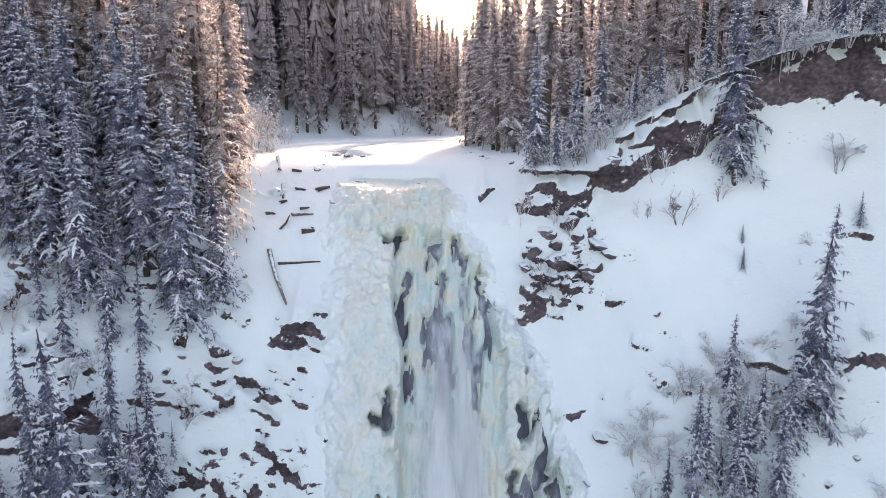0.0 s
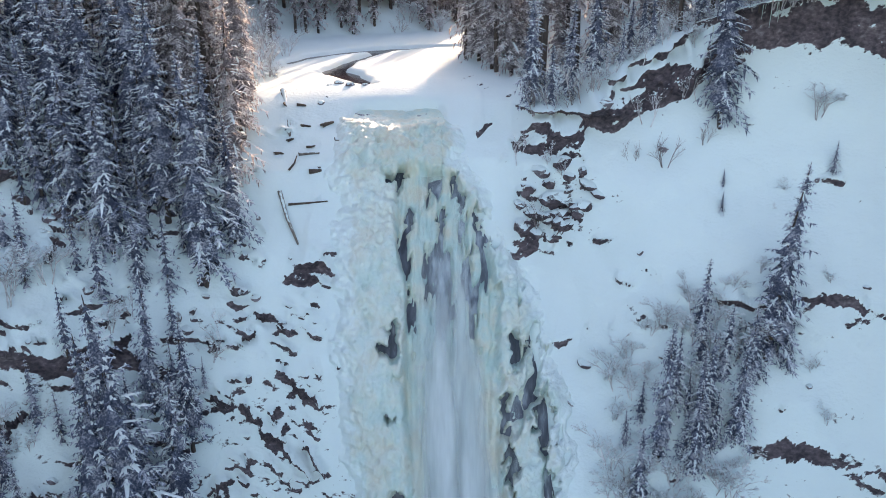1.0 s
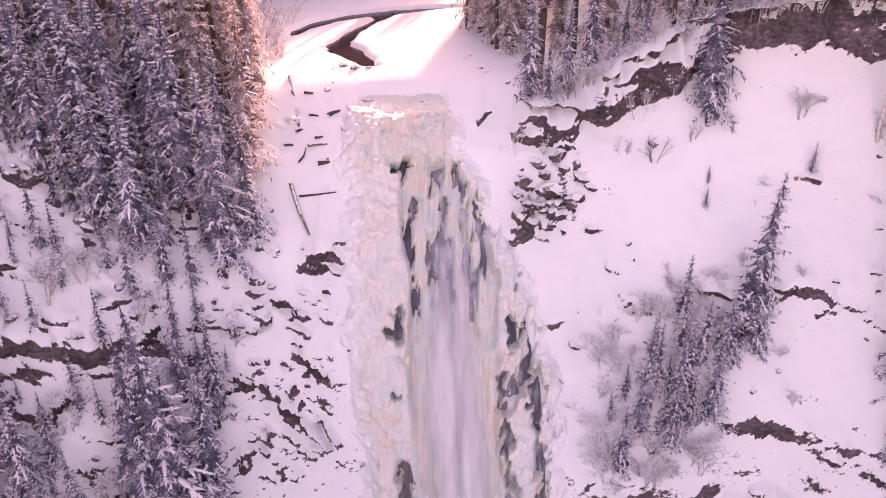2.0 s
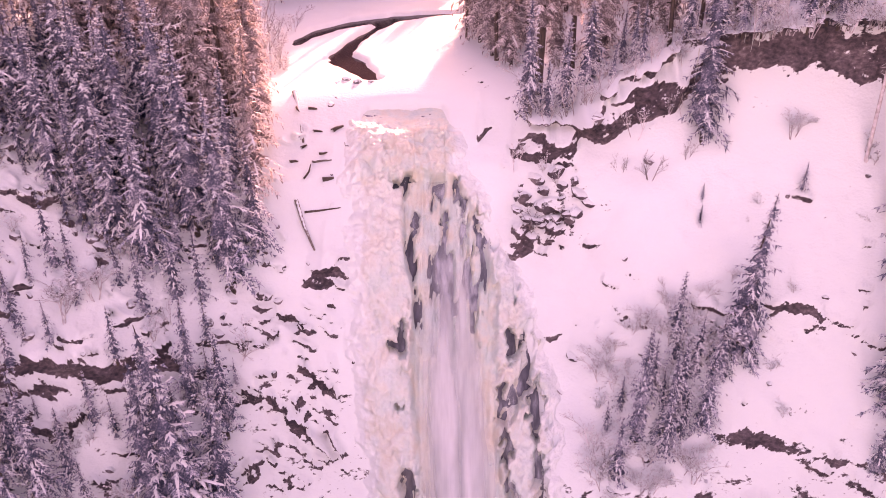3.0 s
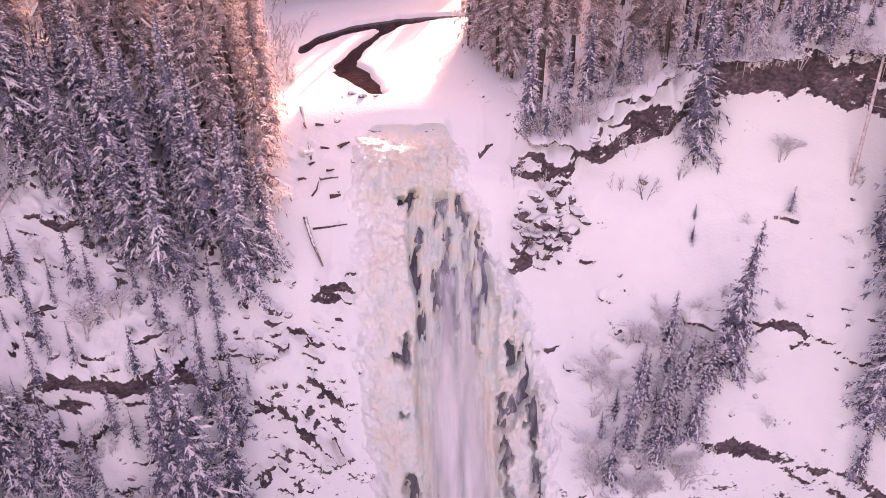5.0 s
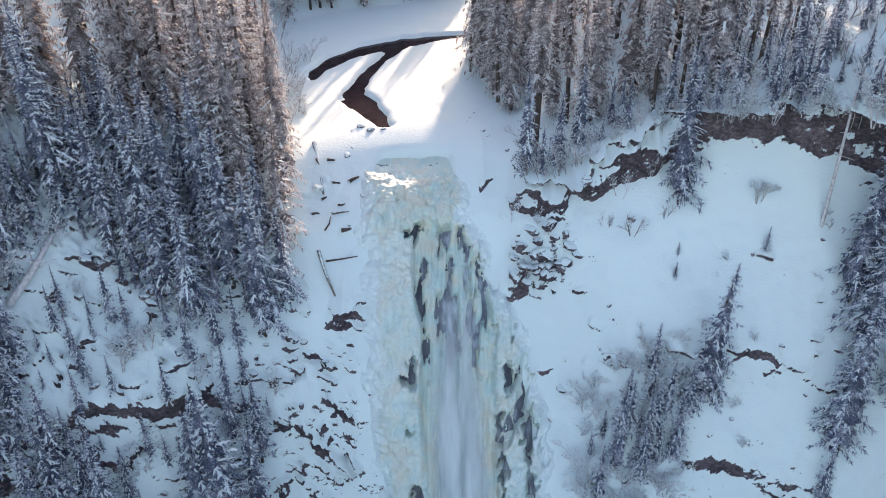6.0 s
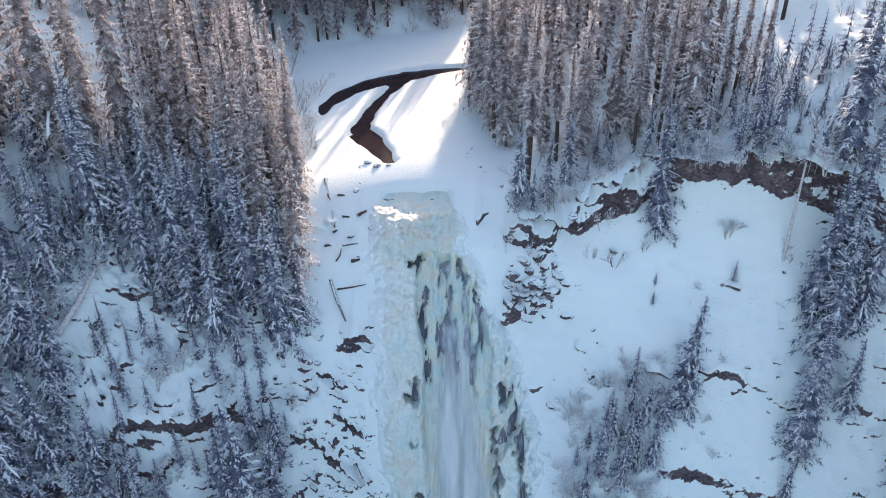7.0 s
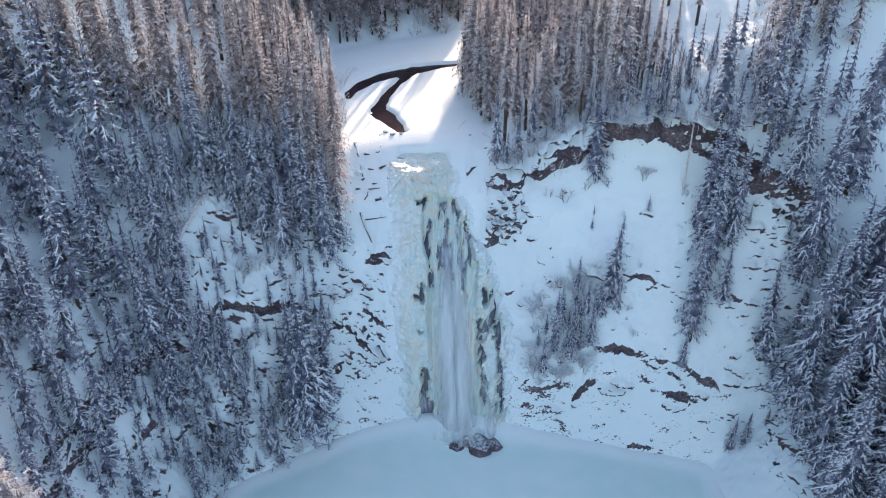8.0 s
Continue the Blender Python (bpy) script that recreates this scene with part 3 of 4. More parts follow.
def spruce_meshes(rng, height, radius, snow, frosted, whorl=0.54, bare=0.08, fine=6, dusk=0.38):
    """Trunk, needle-clad drooping branches and the snow they carry, for a spruce standing at the origin."""
    tv, tt, cv, ct, sv, st, dark = [], [], [], [], [], [], set()
    lean = [Vector((0.02 * height * rng.uniform(-1, 1) * f * f, 0.02 * height * rng.uniform(-1, 1) * f * f, height * f)) for f in (0, 0.3, 0.65, 1.0)]
    r0 = 0.012 * height + 0.03
    tube(tv, tt, [Vector((0, 0, -1.2))] + lean, [r0 * 1.25, r0, r0 * 0.75, r0 * 0.42, 0.015], 6)
    z = height * bare
    gap_az = rng.uniform(0, 6.28)
    while z < height * 0.985:
        f = z / height
        reach = radius * (min(1.0, 1.10 * (1 - f) ** 0.85 + 0.02)) * (0.6 + 0.4 * min(1, (f - bare + 0.03) / 0.14))
        n = max(3, int(round(4.5 + 2.5 * (1 - f))))
        turn = rng.uniform(0, 6.28)
        q = len(cv)
        hub = Vector((lean[3].x * f * f, lean[3].y * f * f, z + 0.35 * reach + 0.15))
        cv.append(hub)
        for k in range(7):
            wide = reach * rng.uniform(0.22, 0.55)
            a_ = turn + 6.283 * k / 7
            cv.append(Vector((hub.x + wide * math.cos(a_), hub.y + wide * math.sin(a_), z - wide * rng.uniform(0.25, 0.6))))
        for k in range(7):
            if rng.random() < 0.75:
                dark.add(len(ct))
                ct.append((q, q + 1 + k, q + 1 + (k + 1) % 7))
        for k in range(n):
            az = turn + 6.283 * k / n + rng.uniform(-0.35, 0.35)
            length = reach * rng.uniform(0.55, 1.18) * (0.85 + 0.15 * math.cos(az - gap_az))
            if rng.random() < 0.06:
                length *= 0.4
            rise = 0.55 * f - 0.10 + rng.uniform(-0.12, 0.12)
            droop = 0.62 * (1 - f) + 0.12 + 0.25 * snow
            out, side = Vector((math.cos(az), math.sin(az), 0)), Vector((-math.sin(az), math.cos(az), 0))
            root = Vector((lean[3].x * f * f, lean[3].y * f * f, z + rng.uniform(-0.15, 0.15)))

            def at(s):
                return root + out * (length * s) + Vector((0, 0, length * (rise * s - droop * s * s + 0.20 * s ** 4)))
            steps = fine + (1 if length > 1.8 else 0) if length > 0.8 else max(3, fine - 2)
            for i in range(steps):
                s0 = (i + 0.15 + rng.uniform(-0.2, 0.2)) / steps
                s1 = min(1.0, s0 + 0.62 / steps)
                a, b = at(s0), at(s1)
                spray = (0.12 + 0.31 * length * (1 - 0.62 * s0) * min(1, 0.4 + 1.4 * s0)) * rng.uniform(0.7, 1.3)
                q = len(cv)
                cv.extend((a, b))
                for sgn in (1, -1):
                    # up to dusk along the bough: darker copy, painting the crown's inner shade
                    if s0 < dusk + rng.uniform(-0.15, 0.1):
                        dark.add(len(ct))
                    ct.append((q, q + 1, len(cv)))
                    cv.append(a + (side * sgn * rng.uniform(0.6, 1.0) + out * rng.uniform(0.4, 0.9)) * spray - Vector((0, 0, spray * rng.uniform(0.2, 0.75))))
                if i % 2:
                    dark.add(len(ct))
                    ct.append((q, q + 1, len(cv)))
                    cv.append(b - Vector((0, 0, spray * rng.uniform(0.7, 1.3))) + side * rng.uniform(-0.1, 0.1))
            q = len(cv)
            tip = at(1.0)
            cv.extend((at(0.82) + side * 0.06 * length, at(0.82) - side * 0.06 * length, tip + out * 0.14 * length - Vector((0, 0, 0.07 * length))))
            ct.append((q, q + 1, q + 2))
            if rng.random() < snow:  # snow lying along the bough, broken in places, and on its side sprays
                cuts = [max(0.2, rng.uniform(0.15, 0.4)) + 0.80 * q_ / 3 for q_ in range(4)]
                for s0, s1 in zip(cuts, cuts[1:]):
                    if rng.random() < 0.28:
                        continue
                    a, b = at(min(1.04, s0)), at(min(1.06, s1 + 0.04))
                    width = (0.034 + 0.036 * length * (1.1 - s0)) * rng.uniform(0.6, 1.5)
                    q = len(sv)
                    up = Vector((0, 0, width * 0.55))
                    sv.extend((a + side * width, a - side * width, a + up, b + side * width * 0.7, b - side * width * 0.7, b + up * 0.8))
                    st.extend(((q, q + 3, q + 5), (q, q + 5, q + 2), (q + 2, q + 5, q + 4), (q + 2, q + 4, q + 1)))
                for sgn in (1, -1, 1, -1):
                    if rng.random() > snow:
                        continue
                    s0 = rng.uniform(0.3, 0.9)
                    far_end = length * (0.16 + 0.16 * (1 - s0)) * rng.uniform(0.7, 1.4)
                    way_ = (side * sgn * rng.uniform(0.6, 1.0) + out * rng.uniform(0.5, 1.0) - Vector((0, 0, 0.45))).normalized()
                    lump(sv, st, at(s0) + way_ * far_end * 0.5 + Vector((0, 0, 0.03)), way_, way_.cross(Vector((0, 0, 1))).normalized(), far_end * 0.6, 0.03 + 0.12 * far_end, 0.05 + 0.06 * far_end)
        z += whorl * (1.0 - 0.45 * f) * rng.uniform(0.8, 1.2)
    q = len(cv)
    cv.extend((Vector((lean[3].x - 0.06, lean[3].y, height * 0.965)), Vector((lean[3].x + 0.06, lean[3].y, height * 0.965)), Vector((lean[3].x, lean[3].y, height * 1.01))))
    ct.append((q, q + 1, q + 2))
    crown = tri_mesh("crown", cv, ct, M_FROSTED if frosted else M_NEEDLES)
    # second slot: needle copy with the crown's shade in its colour
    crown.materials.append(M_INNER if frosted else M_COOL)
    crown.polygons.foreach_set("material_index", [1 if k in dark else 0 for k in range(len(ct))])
    return tri_mesh("trunk", tv, tt, M_BARK, True), crown, tri_mesh("snow", sv, st, M_SNOW, True) if st else None


def spruce(rng, label, group, height, radius, snow, frosted, **kw):
    ob = thing("spruce_tree", label, "tree", group=group)
    trunk, crown, load = spruce_meshes(rng, height, radius, snow, frosted, **kw)
    part("trunk", trunk, ob, "grey-brown bark")
    part("crown", crown, ob)
    if load:
        tagged(part("snow_load", load, ob, "white snow lying on the branches"), kind="stuff")
    return ob


def bush_meshes(rng, height, spreadness, stems, depth, mat):
    v, t, sv, st = [], [], [], []

    def grow(p, way, length, r, level):
        end = p + way * length + Vector((0, 0, -0.04 * length * (depth - level)))
        tube(v, t, [p, end], [r, r * 0.45], 3)
        if level == 0:
            if rng.random() < 0.6:
                size = rng.uniform(0.06, 0.17)
                flat = Vector((way.x, way.y, 0.2)).normalized()
                lump(sv, st, end, flat, flat.cross(Vector((0, 0, 1))).normalized(), size, size * 0.6, size * 0.5)
            return
        for k in range(3 if level > 1 else 4):
            w = (way + Vector((rng.uniform(-1, 1), rng.uniform(-1, 1), rng.uniform(-0.35, 0.6))) * spreadness).normalized()
            grow(p + (end - p) * rng.uniform(0.35, 1.0), w, length * rng.uniform(0.45, 0.72), max(0.012, r * 0.5), level - 1)

    for _ in range(stems):
        a = rng.uniform(0, 6.28)
        way = Vector((math.cos(a) * 0.35, math.sin(a) * 0.35, 1)).normalized()
        grow(Vector((math.cos(a) * 0.2, math.sin(a) * 0.2, -0.5)), way, height * rng.uniform(0.4, 0.55), 0.012 * height + 0.012, depth)
    return tri_mesh("crown", v, t, mat), tri_mesh("snow", sv, st, M_SNOW, True)


def rock_mesh(rng, size, flat=0.6):
    """An angular broken block."""
    bm = bmesh.new()
    bmesh.ops.create_icosphere(bm, subdivisions=2, radius=1)
    planes = [(Vector((rng.gauss(0, 1), rng.gauss(0, 1), rng.gauss(0, 1))).normalized(), rng.uniform(0.5, 0.85)) for _ in range(7)]
    for vert in bm.verts:
        for n, dist in planes:
            over = vert.co.dot(n) - dist
            if over > 0:
                vert.co -= n * over
        vert.co += Vector((rng.uniform(-1, 1), rng.uniform(-1, 1), rng.uniform(-1, 1))) * 0.05
        vert.co.x *= size
        vert.co.y *= size * 0.8
        vert.co.z *= size * flat
    me = bpy.data.meshes.new("rock")
    bm.to_mesh(me)
    bm.free()
    me.materials.append(M_ROCK)
    return me


# ---- the frozen waterfall ----
def fall_depth(x, z):
    """Distance north of the rock wall at plan x and height z on the fall."""
    table = np.array(WALL_Y)
    ys = np.stack([sum(w * np.interp(x + dx, WALL_X, table[:, k]) for dx, w in ((-2.5, 0.25), (0, 0.5), (2.5, 0.25))) for k in range(6)])
    out = np.zeros(np.shape(x))
    for k in range(5):
        f = np.clip((z - WALL_Z[k]) / (WALL_Z[k + 1] - WALL_Z[k]), 0, 1)
        out = np.where((z >= WALL_Z[k]) if k else True, ys[k] + f * (ys[k + 1] - ys[k]), out)
    return out


def cells(x, z, seed):
    """Distance to the nearest of scattered centres, in cell units."""
    best = np.full(np.shape(x), 9.0)
    cx, cz = np.floor(x).astype(np.int64), np.floor(z).astype(np.int64)
    for i in (-1, 0, 1):
        for j in (-1, 0, 1):
            ox = cx + i + lattice(cx + i, cz + j, 0 * cx, seed)
            oz = cz + j + lattice(cx + i, cz + j, 0 * cx, seed + 7)
            best = np.minimum(best, np.hypot(ox - x, oz - z))
    return best


def domes(a, b, seed):
    return np.sqrt(np.clip(1 - (cells(a, b, seed) / 0.95) ** 2, 0, 1))


# a grid of points laid over the face of the wall, even along its slope
FR, FC = 500, 290
fx = np.linspace(-11, 11, FC)
climb = np.arange(33.4, 62.01, 0.05)
fy, along = np.empty((FR, FC)), np.empty((FR, FC))
for j, xv in enumerate(fx):
    zz = ground_height(xv, climb)
    arc = np.concatenate([[0], np.cumsum(np.hypot(np.diff(climb), np.diff(zz)))])
    start = arc[np.argmax(zz > POOL_Z - 0.6)]
    along[:, j] = np.linspace(start, arc[-1], FR)
    fy[:, j] = np.interp(along[:, j], arc, climb)
along = along[-1:] - along
fx = np.broadcast_to(fx, fy.shape)
fz = ground_height(fx, fy)
FACE = np.stack([fx, fy, fz], -1)
lean_out = grid_normals(FACE)
lean_out[..., 2] *= 0.6
lean_out /= np.linalg.norm(lean_out, axis=2, keepdims=True)

rag_l = 1.6 * (fbm(fx * 0.5, 1.0, along * 0.5, 4, 91) - 0.5) + 1.0 * (fbm(fx * 1.6, 1.0, along * 1.6, 3, 85) - 0.5)
rag_r = 1.6 * (fbm(fx * 0.5, 7.0, along * 0.5, 4, 92) - 0.5) + 1.0 * (fbm(fx * 1.6, 7.0, along * 1.6, 3, 84) - 0.5)
inward = np.minimum(fx - np.interp(fz, ICE_Z, ICE_L) + rag_l, np.interp(fz, ICE_Z, ICE_R) - fx + rag_r)
lip = 1 - ramp(fy + 2.0 * (fbm(fx * 0.7, 0.0, 2.0, 4, 83) - 0.5), 53.2, 58.2)
edge = ramp(inward, -1.3, 1.7) * lip * (1 - 0.4 * ramp(fz, 29.8, 31.6))
# the torrent runs between these two lines, below the bulging head of the ice
run_l = np.interp(fz, [4, 7, 11, 16.7, 21.7, 24, 28], [-2.4, -2.2, -1.8, -2.5, -2.5, -2.9, -3.6])
run_r = np.interp(fz, [4, 8, 11, 16.5, 21, 25, 28], [5.8, 5.2, 4.0, 3.5, 3.4, 2.6, 0.9])
sway = 0.9 * (fbm(fx * 0.7, 2.0, along * 0.35, 4, 97) - 0.5)
head = ramp(fz + 0.9 * (fbm(fx * 1.1, 0.0, 4.0, 3, 90) - 0.5), 27.7, 28.5)
torrent = ramp(fx + sway, run_l - 0.3, run_l + 0.5) * (1 - ramp(fx + sway, run_r - 0.4, run_r + 0.5)) * (1 - head)
warp = 0.7 * (fbm(fx * 0.8, fy * 0.8, fz * 0.8, 3, 93) - 0.5)
bulge = 0.55 * domes(fx * 0.62 + warp, along * 0.55 + warp, 94) + 0.45 * domes(fx * 1.25 + warp, along * 1.1 + warp, 95) + 0.28 * domes(fx * 2.5 + warp, along * 2.1, 96)
bulge = bulge * (1 - 0.5 * ramp(fz, 30.6, 32.2)) + 0.7 * (fbm(fx * 2.6, fy * 2.6, fz * 2.2, 3, 80) - 0.5)
ribs = fbm(fx * 1.7, 0.0, along * 0.18, 4, 99) - 0.45
thick = edge * (0.70 + bulge * (1.0 - 0.2 * (1 - head)) * (1 - torrent)) - 0.6 + 0.25 * torrent * edge
thick = thick + torrent * edge * (0.9 * ribs - 0.22)
# torn streaks where the rock shows between the ribs of ice
streak = fbm(fx * 1.5 + 0.12 * along, 0.0, along * 0.30, 4, 89)
thick = thick - 0.9 * ramp(streak, 0.50, 0.62) * torrent * ramp(fz, 16, 22)
right_rim = ramp(fx, run_r - 0.3, run_r + 0.6) * ramp(inward, 0.1, 0.8) * (1 - head) * ramp(fz, 27, 24)
thick = thick - 1.1 * ramp(fbm(fx * 1.0 + 0.3 * along, 3.0, along * 0.36, 4, 88), 0.53, 0.63) * right_rim
# openings in which the rock behind shows: across, height, half width, half height
gaps = [(-3.7, 28.0, 0.45, 0.35), (-2.9, 27.9, 0.4, 0.2), (0.9, 27.6, 0.3, 0.6), (1.25, 26.7, 0.26, 0.6), (-2.3, 25.7, 0.3, 0.7), (-0.2, 25.4, 0.25, 0.5), (2.5, 25.6, 0.3, 0.7),
        (3.2, 24.8, 0.3, 0.6), (-0.2, 22.8, 0.45, 1.2), (0.4, 20.4, 0.4, 0.6), (-3.2, 19.1, 0.55, 1.0), (-3.2, 15.0, 0.3, 0.4), (4.8, 18.4, 0.65, 0.9), (4.0, 15.1, 0.4, 1.2),
        (5.7, 16.1, 0.5, 0.9), (4.3, 12.6, 0.4, 1.3), (6.6, 14.6, 0.35, 1.6), (6.7, 11.5, 0.4, 1.5), (6.8, 8.0, 0.4, 2.5), (4.8, 10.0, 0.4, 0.8), (-2.7, 8.6, 0.75, 2.2), (-2.5, 5.6, 0.9, 1.7), (4.6, 8.0, 0.4, 1.0)]
shift_x, shift_z = 0.8 * (fbm(fx * 3.0, 6.0, along * 2.2, 3, 81) - 0.5) + 1.2 * (fbm(fx * 1.2, 5.0, along * 0.9, 4, 86) - 0.5), 1.4 * (fbm(fx * 1.0, 9.0, along * 0.8, 4, 87) - 0.5)
for ax, az, rx, rz in gaps:
    hole = np.exp(-((fx + shift_x - ax) / rx) ** 2 - ((fz + shift_z - az) / rz) ** 2)
    thick = thick - 1.9 * ramp(hole, 0.25, 0.7) * (0.7 + 0.6 * fbm(fx * 1.6, 0.0, along * 1.2, 3, 98))
IP = FACE + lean_out * thick[..., None]
waterfall = thing("frozen_waterfall", "tall frozen waterfall with cream and aqua ice bulges", "waterfall", at=(0, 35, POOL_Z))
INV = Matrix.Translation((0, -35, -POOL_Z))


def hang(ob, parent, label=""):
    ob.parent = parent
    ob.matrix_parent_inverse = INV
    return tagged(ob, label)


def trimmed(ob, weight, least):
    """Takes away the part of a sheet that lies buried."""
    bm = bmesh.new()
    bm.from_mesh(ob.data)
    flat = (weight < least).reshape(-1)
    bmesh.ops.delete(bm, geom=[v for v, gone in zip(bm.verts, flat) if gone], context="VERTS")
    bm.to_mesh(ob.data)
    bm.free()


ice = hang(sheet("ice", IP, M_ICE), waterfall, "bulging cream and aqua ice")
# fresh snow over the rims of the ice; paler bulges put crease shading into the colour
snow_relief = np.clip(0.75 * (1 - ramp(inward, 0.1, 1.5)) + 0.24 * bulge * (1 - torrent) + 0.14 * ramp(fbm(fx * 0.35, 0.0, along * 0.2, 3, 82), 0.45, 0.65) - 0.16 * head, 0, 1)
ice.data.attributes.new("swell", "FLOAT", "POINT").data.foreach_set("value", snow_relief.reshape(-1))
trimmed(ice, edge, 0.01)
rock_face = hang(sheet("rock_face", (FACE - lean_out * 0.28)[::2, ::2], M_WET), waterfall, "wet black rock behind the ice")
trimmed(rock_face, (ramp(inward, 0.3, 1.2) * lip)[::2, ::2], 0.3)
# the running water that comes down the middle: height of head and foot, middle and half width at each, stand-off, body
for k, (z_top, z_bot, xa, xb, wa, wb, lift, body) in enumerate(((28.0, 3.7, -1.1, 1.6, 2.2, 3.9, 0.45, 0.62), (25.6, 3.7, -1.2, 0.9, 0.8, 2.0, 0.75, 0.75), (26.6, 3.7, 0.9, 2.2, 0.6, 1.6, 0.85, 0.7), (16.0, 3.7, 4.6, 5.6, 0.5, 1.1, 0.55, 0.4))):
    r, c = 160, 44
    sz = np.linspace(z_top, z_bot, r)[:, None] * np.ones((1, c))
    t = (z_top - sz) / (z_top - z_bot)
    su = np.linspace(-1, 1, c)[None, :] * np.ones((r, 1))
    rag = 1 + 0.4 * (fbm(sz * 0.35, su * 0.0, 2.0 + k, 3, 101 + k) - 0.5)
    sx = xa + (xb - xa) * t ** 0.8 + su * (wa + (wb - wa) * t) * rag
    sy = fall_depth(sx, sz) - 0.30 - lift + 0.4 * np.abs(su) ** 3 - 0.12 * (fbm(sx * 1.2, 0.0, sz * 0.2, 3, 110 + k) - 0.4) - 1.0 * ramp(t, 0.5, 1.0) * (1 - su ** 2)
    veil = hang(sheet("water_veil", np.stack([sx, sy, sz + 0.1], -1), M_FALL), waterfall, "white veil of falling water")
    dense = body * (1 - np.abs(su) ** 2.2) * (0.10 + 0.90 * ramp(t, 0.06, 0.55)) * (0.85 + 0.3 * fbm(sx * 1.1, 0.0, sz * 0.12, 3, 120 + k)) - 0.35 * np.abs(su) ** 3
    veil.data.attributes.new("dense", "FLOAT", "POINT").data.foreach_set("value", dense.reshape(-1))
# spray standing over the foot of the fall
for k, (mx, my, wide, tall, body) in enumerate(((1.8, 33.0, 4.4, 3.6, 0.36), (2.6, 32.2, 3.4, 2.4, 0.30))):
    su, sv = np.meshgrid(np.linspace(-1, 1, 40), np.linspace(-0.15, 1, 30))
    cloud = hang(sheet("spray", np.stack([mx + su * wide, my - 1.2 * np.sqrt(np.clip(1 - su ** 2, 0, 1)) + 0.9 * sv, POOL_Z + sv * tall], -1), M_FALL), waterfall, "thin white spray over the foot of the fall")
    dense = body * np.clip(1 - su ** 2 - np.clip(sv, 0, 1) ** 2, 0, 1) ** 0.7 - 0.5 * (1 - np.clip(1 - su ** 2 - np.clip(sv, 0, 1) ** 2, 0, 1)) ** 4
    cloud.data.attributes.new("dense", "FLOAT", "POINT").data.foreach_set("value", dense.reshape(-1))

# icicles hanging along the lip and over the gaps
rng = random.Random(11)
for k in range(46):
    zz = rng.choice([27.6, 26.2, 20.5, 18.8, 9.5, 8.0, 12.0])
    xx = rng.uniform(np.interp(zz, ICE_Z, ICE_L) + 1.5, np.interp(zz, ICE_Z, ICE_R) - 0.3)
    yy = float(fall_depth(np.array([xx]), np.array([zz]))[0])
    v, t = [], []
    ln = rng.uniform(0.6, 1.9)
    r = rng.uniform(0.07, 0.16)
    tube(v, t, [(xx, yy - 0.55, zz), (xx + 0.03, yy - 0.6, zz - ln * 0.5), (xx, yy - 0.58, zz - ln)], [r, r * 0.6, 0.01], 5)
    hang(new("icicle", tri_mesh("icicle", v, t, M_ICE, True)), waterfall)

# ice-crusted boulder in the pool
rng = random.Random(5)
boulder = thing("boulder", "dark spray-iced boulder in the frozen pool", "rock", at=(3.7, 31.3, POOL_Z))
for dx, dy, s, fl in ((0.6, 0, 2.2, 0.62), (-2.4, 0.0, 1.0, 0.7), (1.9, 0.3, 1.5, 0.62), (-0.8, 0.7, 1.4, 0.7)):
    b = part("stone", rock_mesh(rng, s, fl), boulder)
    b.data.materials[0] = M_ICED
    b.location = (dx, dy, s * fl * 0.35)


# ---- trees ----
rng = random.Random(21)
SNOWY = "spruce with white snow clumps on drooping dark branches"
FROSTY = "tall grey-brown frosted spruce standing in the forest"
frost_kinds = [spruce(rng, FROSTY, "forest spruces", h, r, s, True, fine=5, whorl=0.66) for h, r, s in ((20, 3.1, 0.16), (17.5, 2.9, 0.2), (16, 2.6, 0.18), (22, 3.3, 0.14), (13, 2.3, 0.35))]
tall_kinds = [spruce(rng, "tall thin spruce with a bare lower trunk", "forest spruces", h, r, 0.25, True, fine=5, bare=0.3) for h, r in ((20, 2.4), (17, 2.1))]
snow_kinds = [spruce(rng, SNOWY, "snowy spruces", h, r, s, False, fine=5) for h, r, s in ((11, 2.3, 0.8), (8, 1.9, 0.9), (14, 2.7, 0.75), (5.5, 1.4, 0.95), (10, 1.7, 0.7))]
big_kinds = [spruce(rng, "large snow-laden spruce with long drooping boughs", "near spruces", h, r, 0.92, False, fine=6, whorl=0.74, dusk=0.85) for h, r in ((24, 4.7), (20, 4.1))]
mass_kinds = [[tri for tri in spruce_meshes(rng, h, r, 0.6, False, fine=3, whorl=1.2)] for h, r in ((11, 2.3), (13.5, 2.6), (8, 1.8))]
unused = {ob: True for ob in frost_kinds + tall_kinds + snow_kinds + big_kinds}
TAKEN = [(-29.4 + 0.32 * k, 34.2 + 0.95 * k) for k in range(6)] + [(-33.4 + 0.9 * k, 33.4 + 0.2 * k) for k in range(5)]  # clearings round the fallen logs


def plant(ob, x, y, scale=1.0, sink=0.25, tilt=None, rng=rng):
    z = gz1(x, y) - sink
    tilt = tilt if tilt is not None else (rng.uniform(-2, 2), rng.uniform(-2, 2))
    m = pose(x, y, z, tilt[0], tilt[1], rng.uniform(0, 360)) @ Matrix.Scale(scale, 4)
    TAKEN.append((x, y))
    if unused.pop(ob, False):
        ob.matrix_basis = m
        return ob
    c = copy_thing(ob, pose(0, 0, 0))
    c.matrix_basis = m
    return c


def free(x, y, gap):
    return all((x - a) ** 2 + (y - b) ** 2 > gap * gap for a, b in TAKEN)


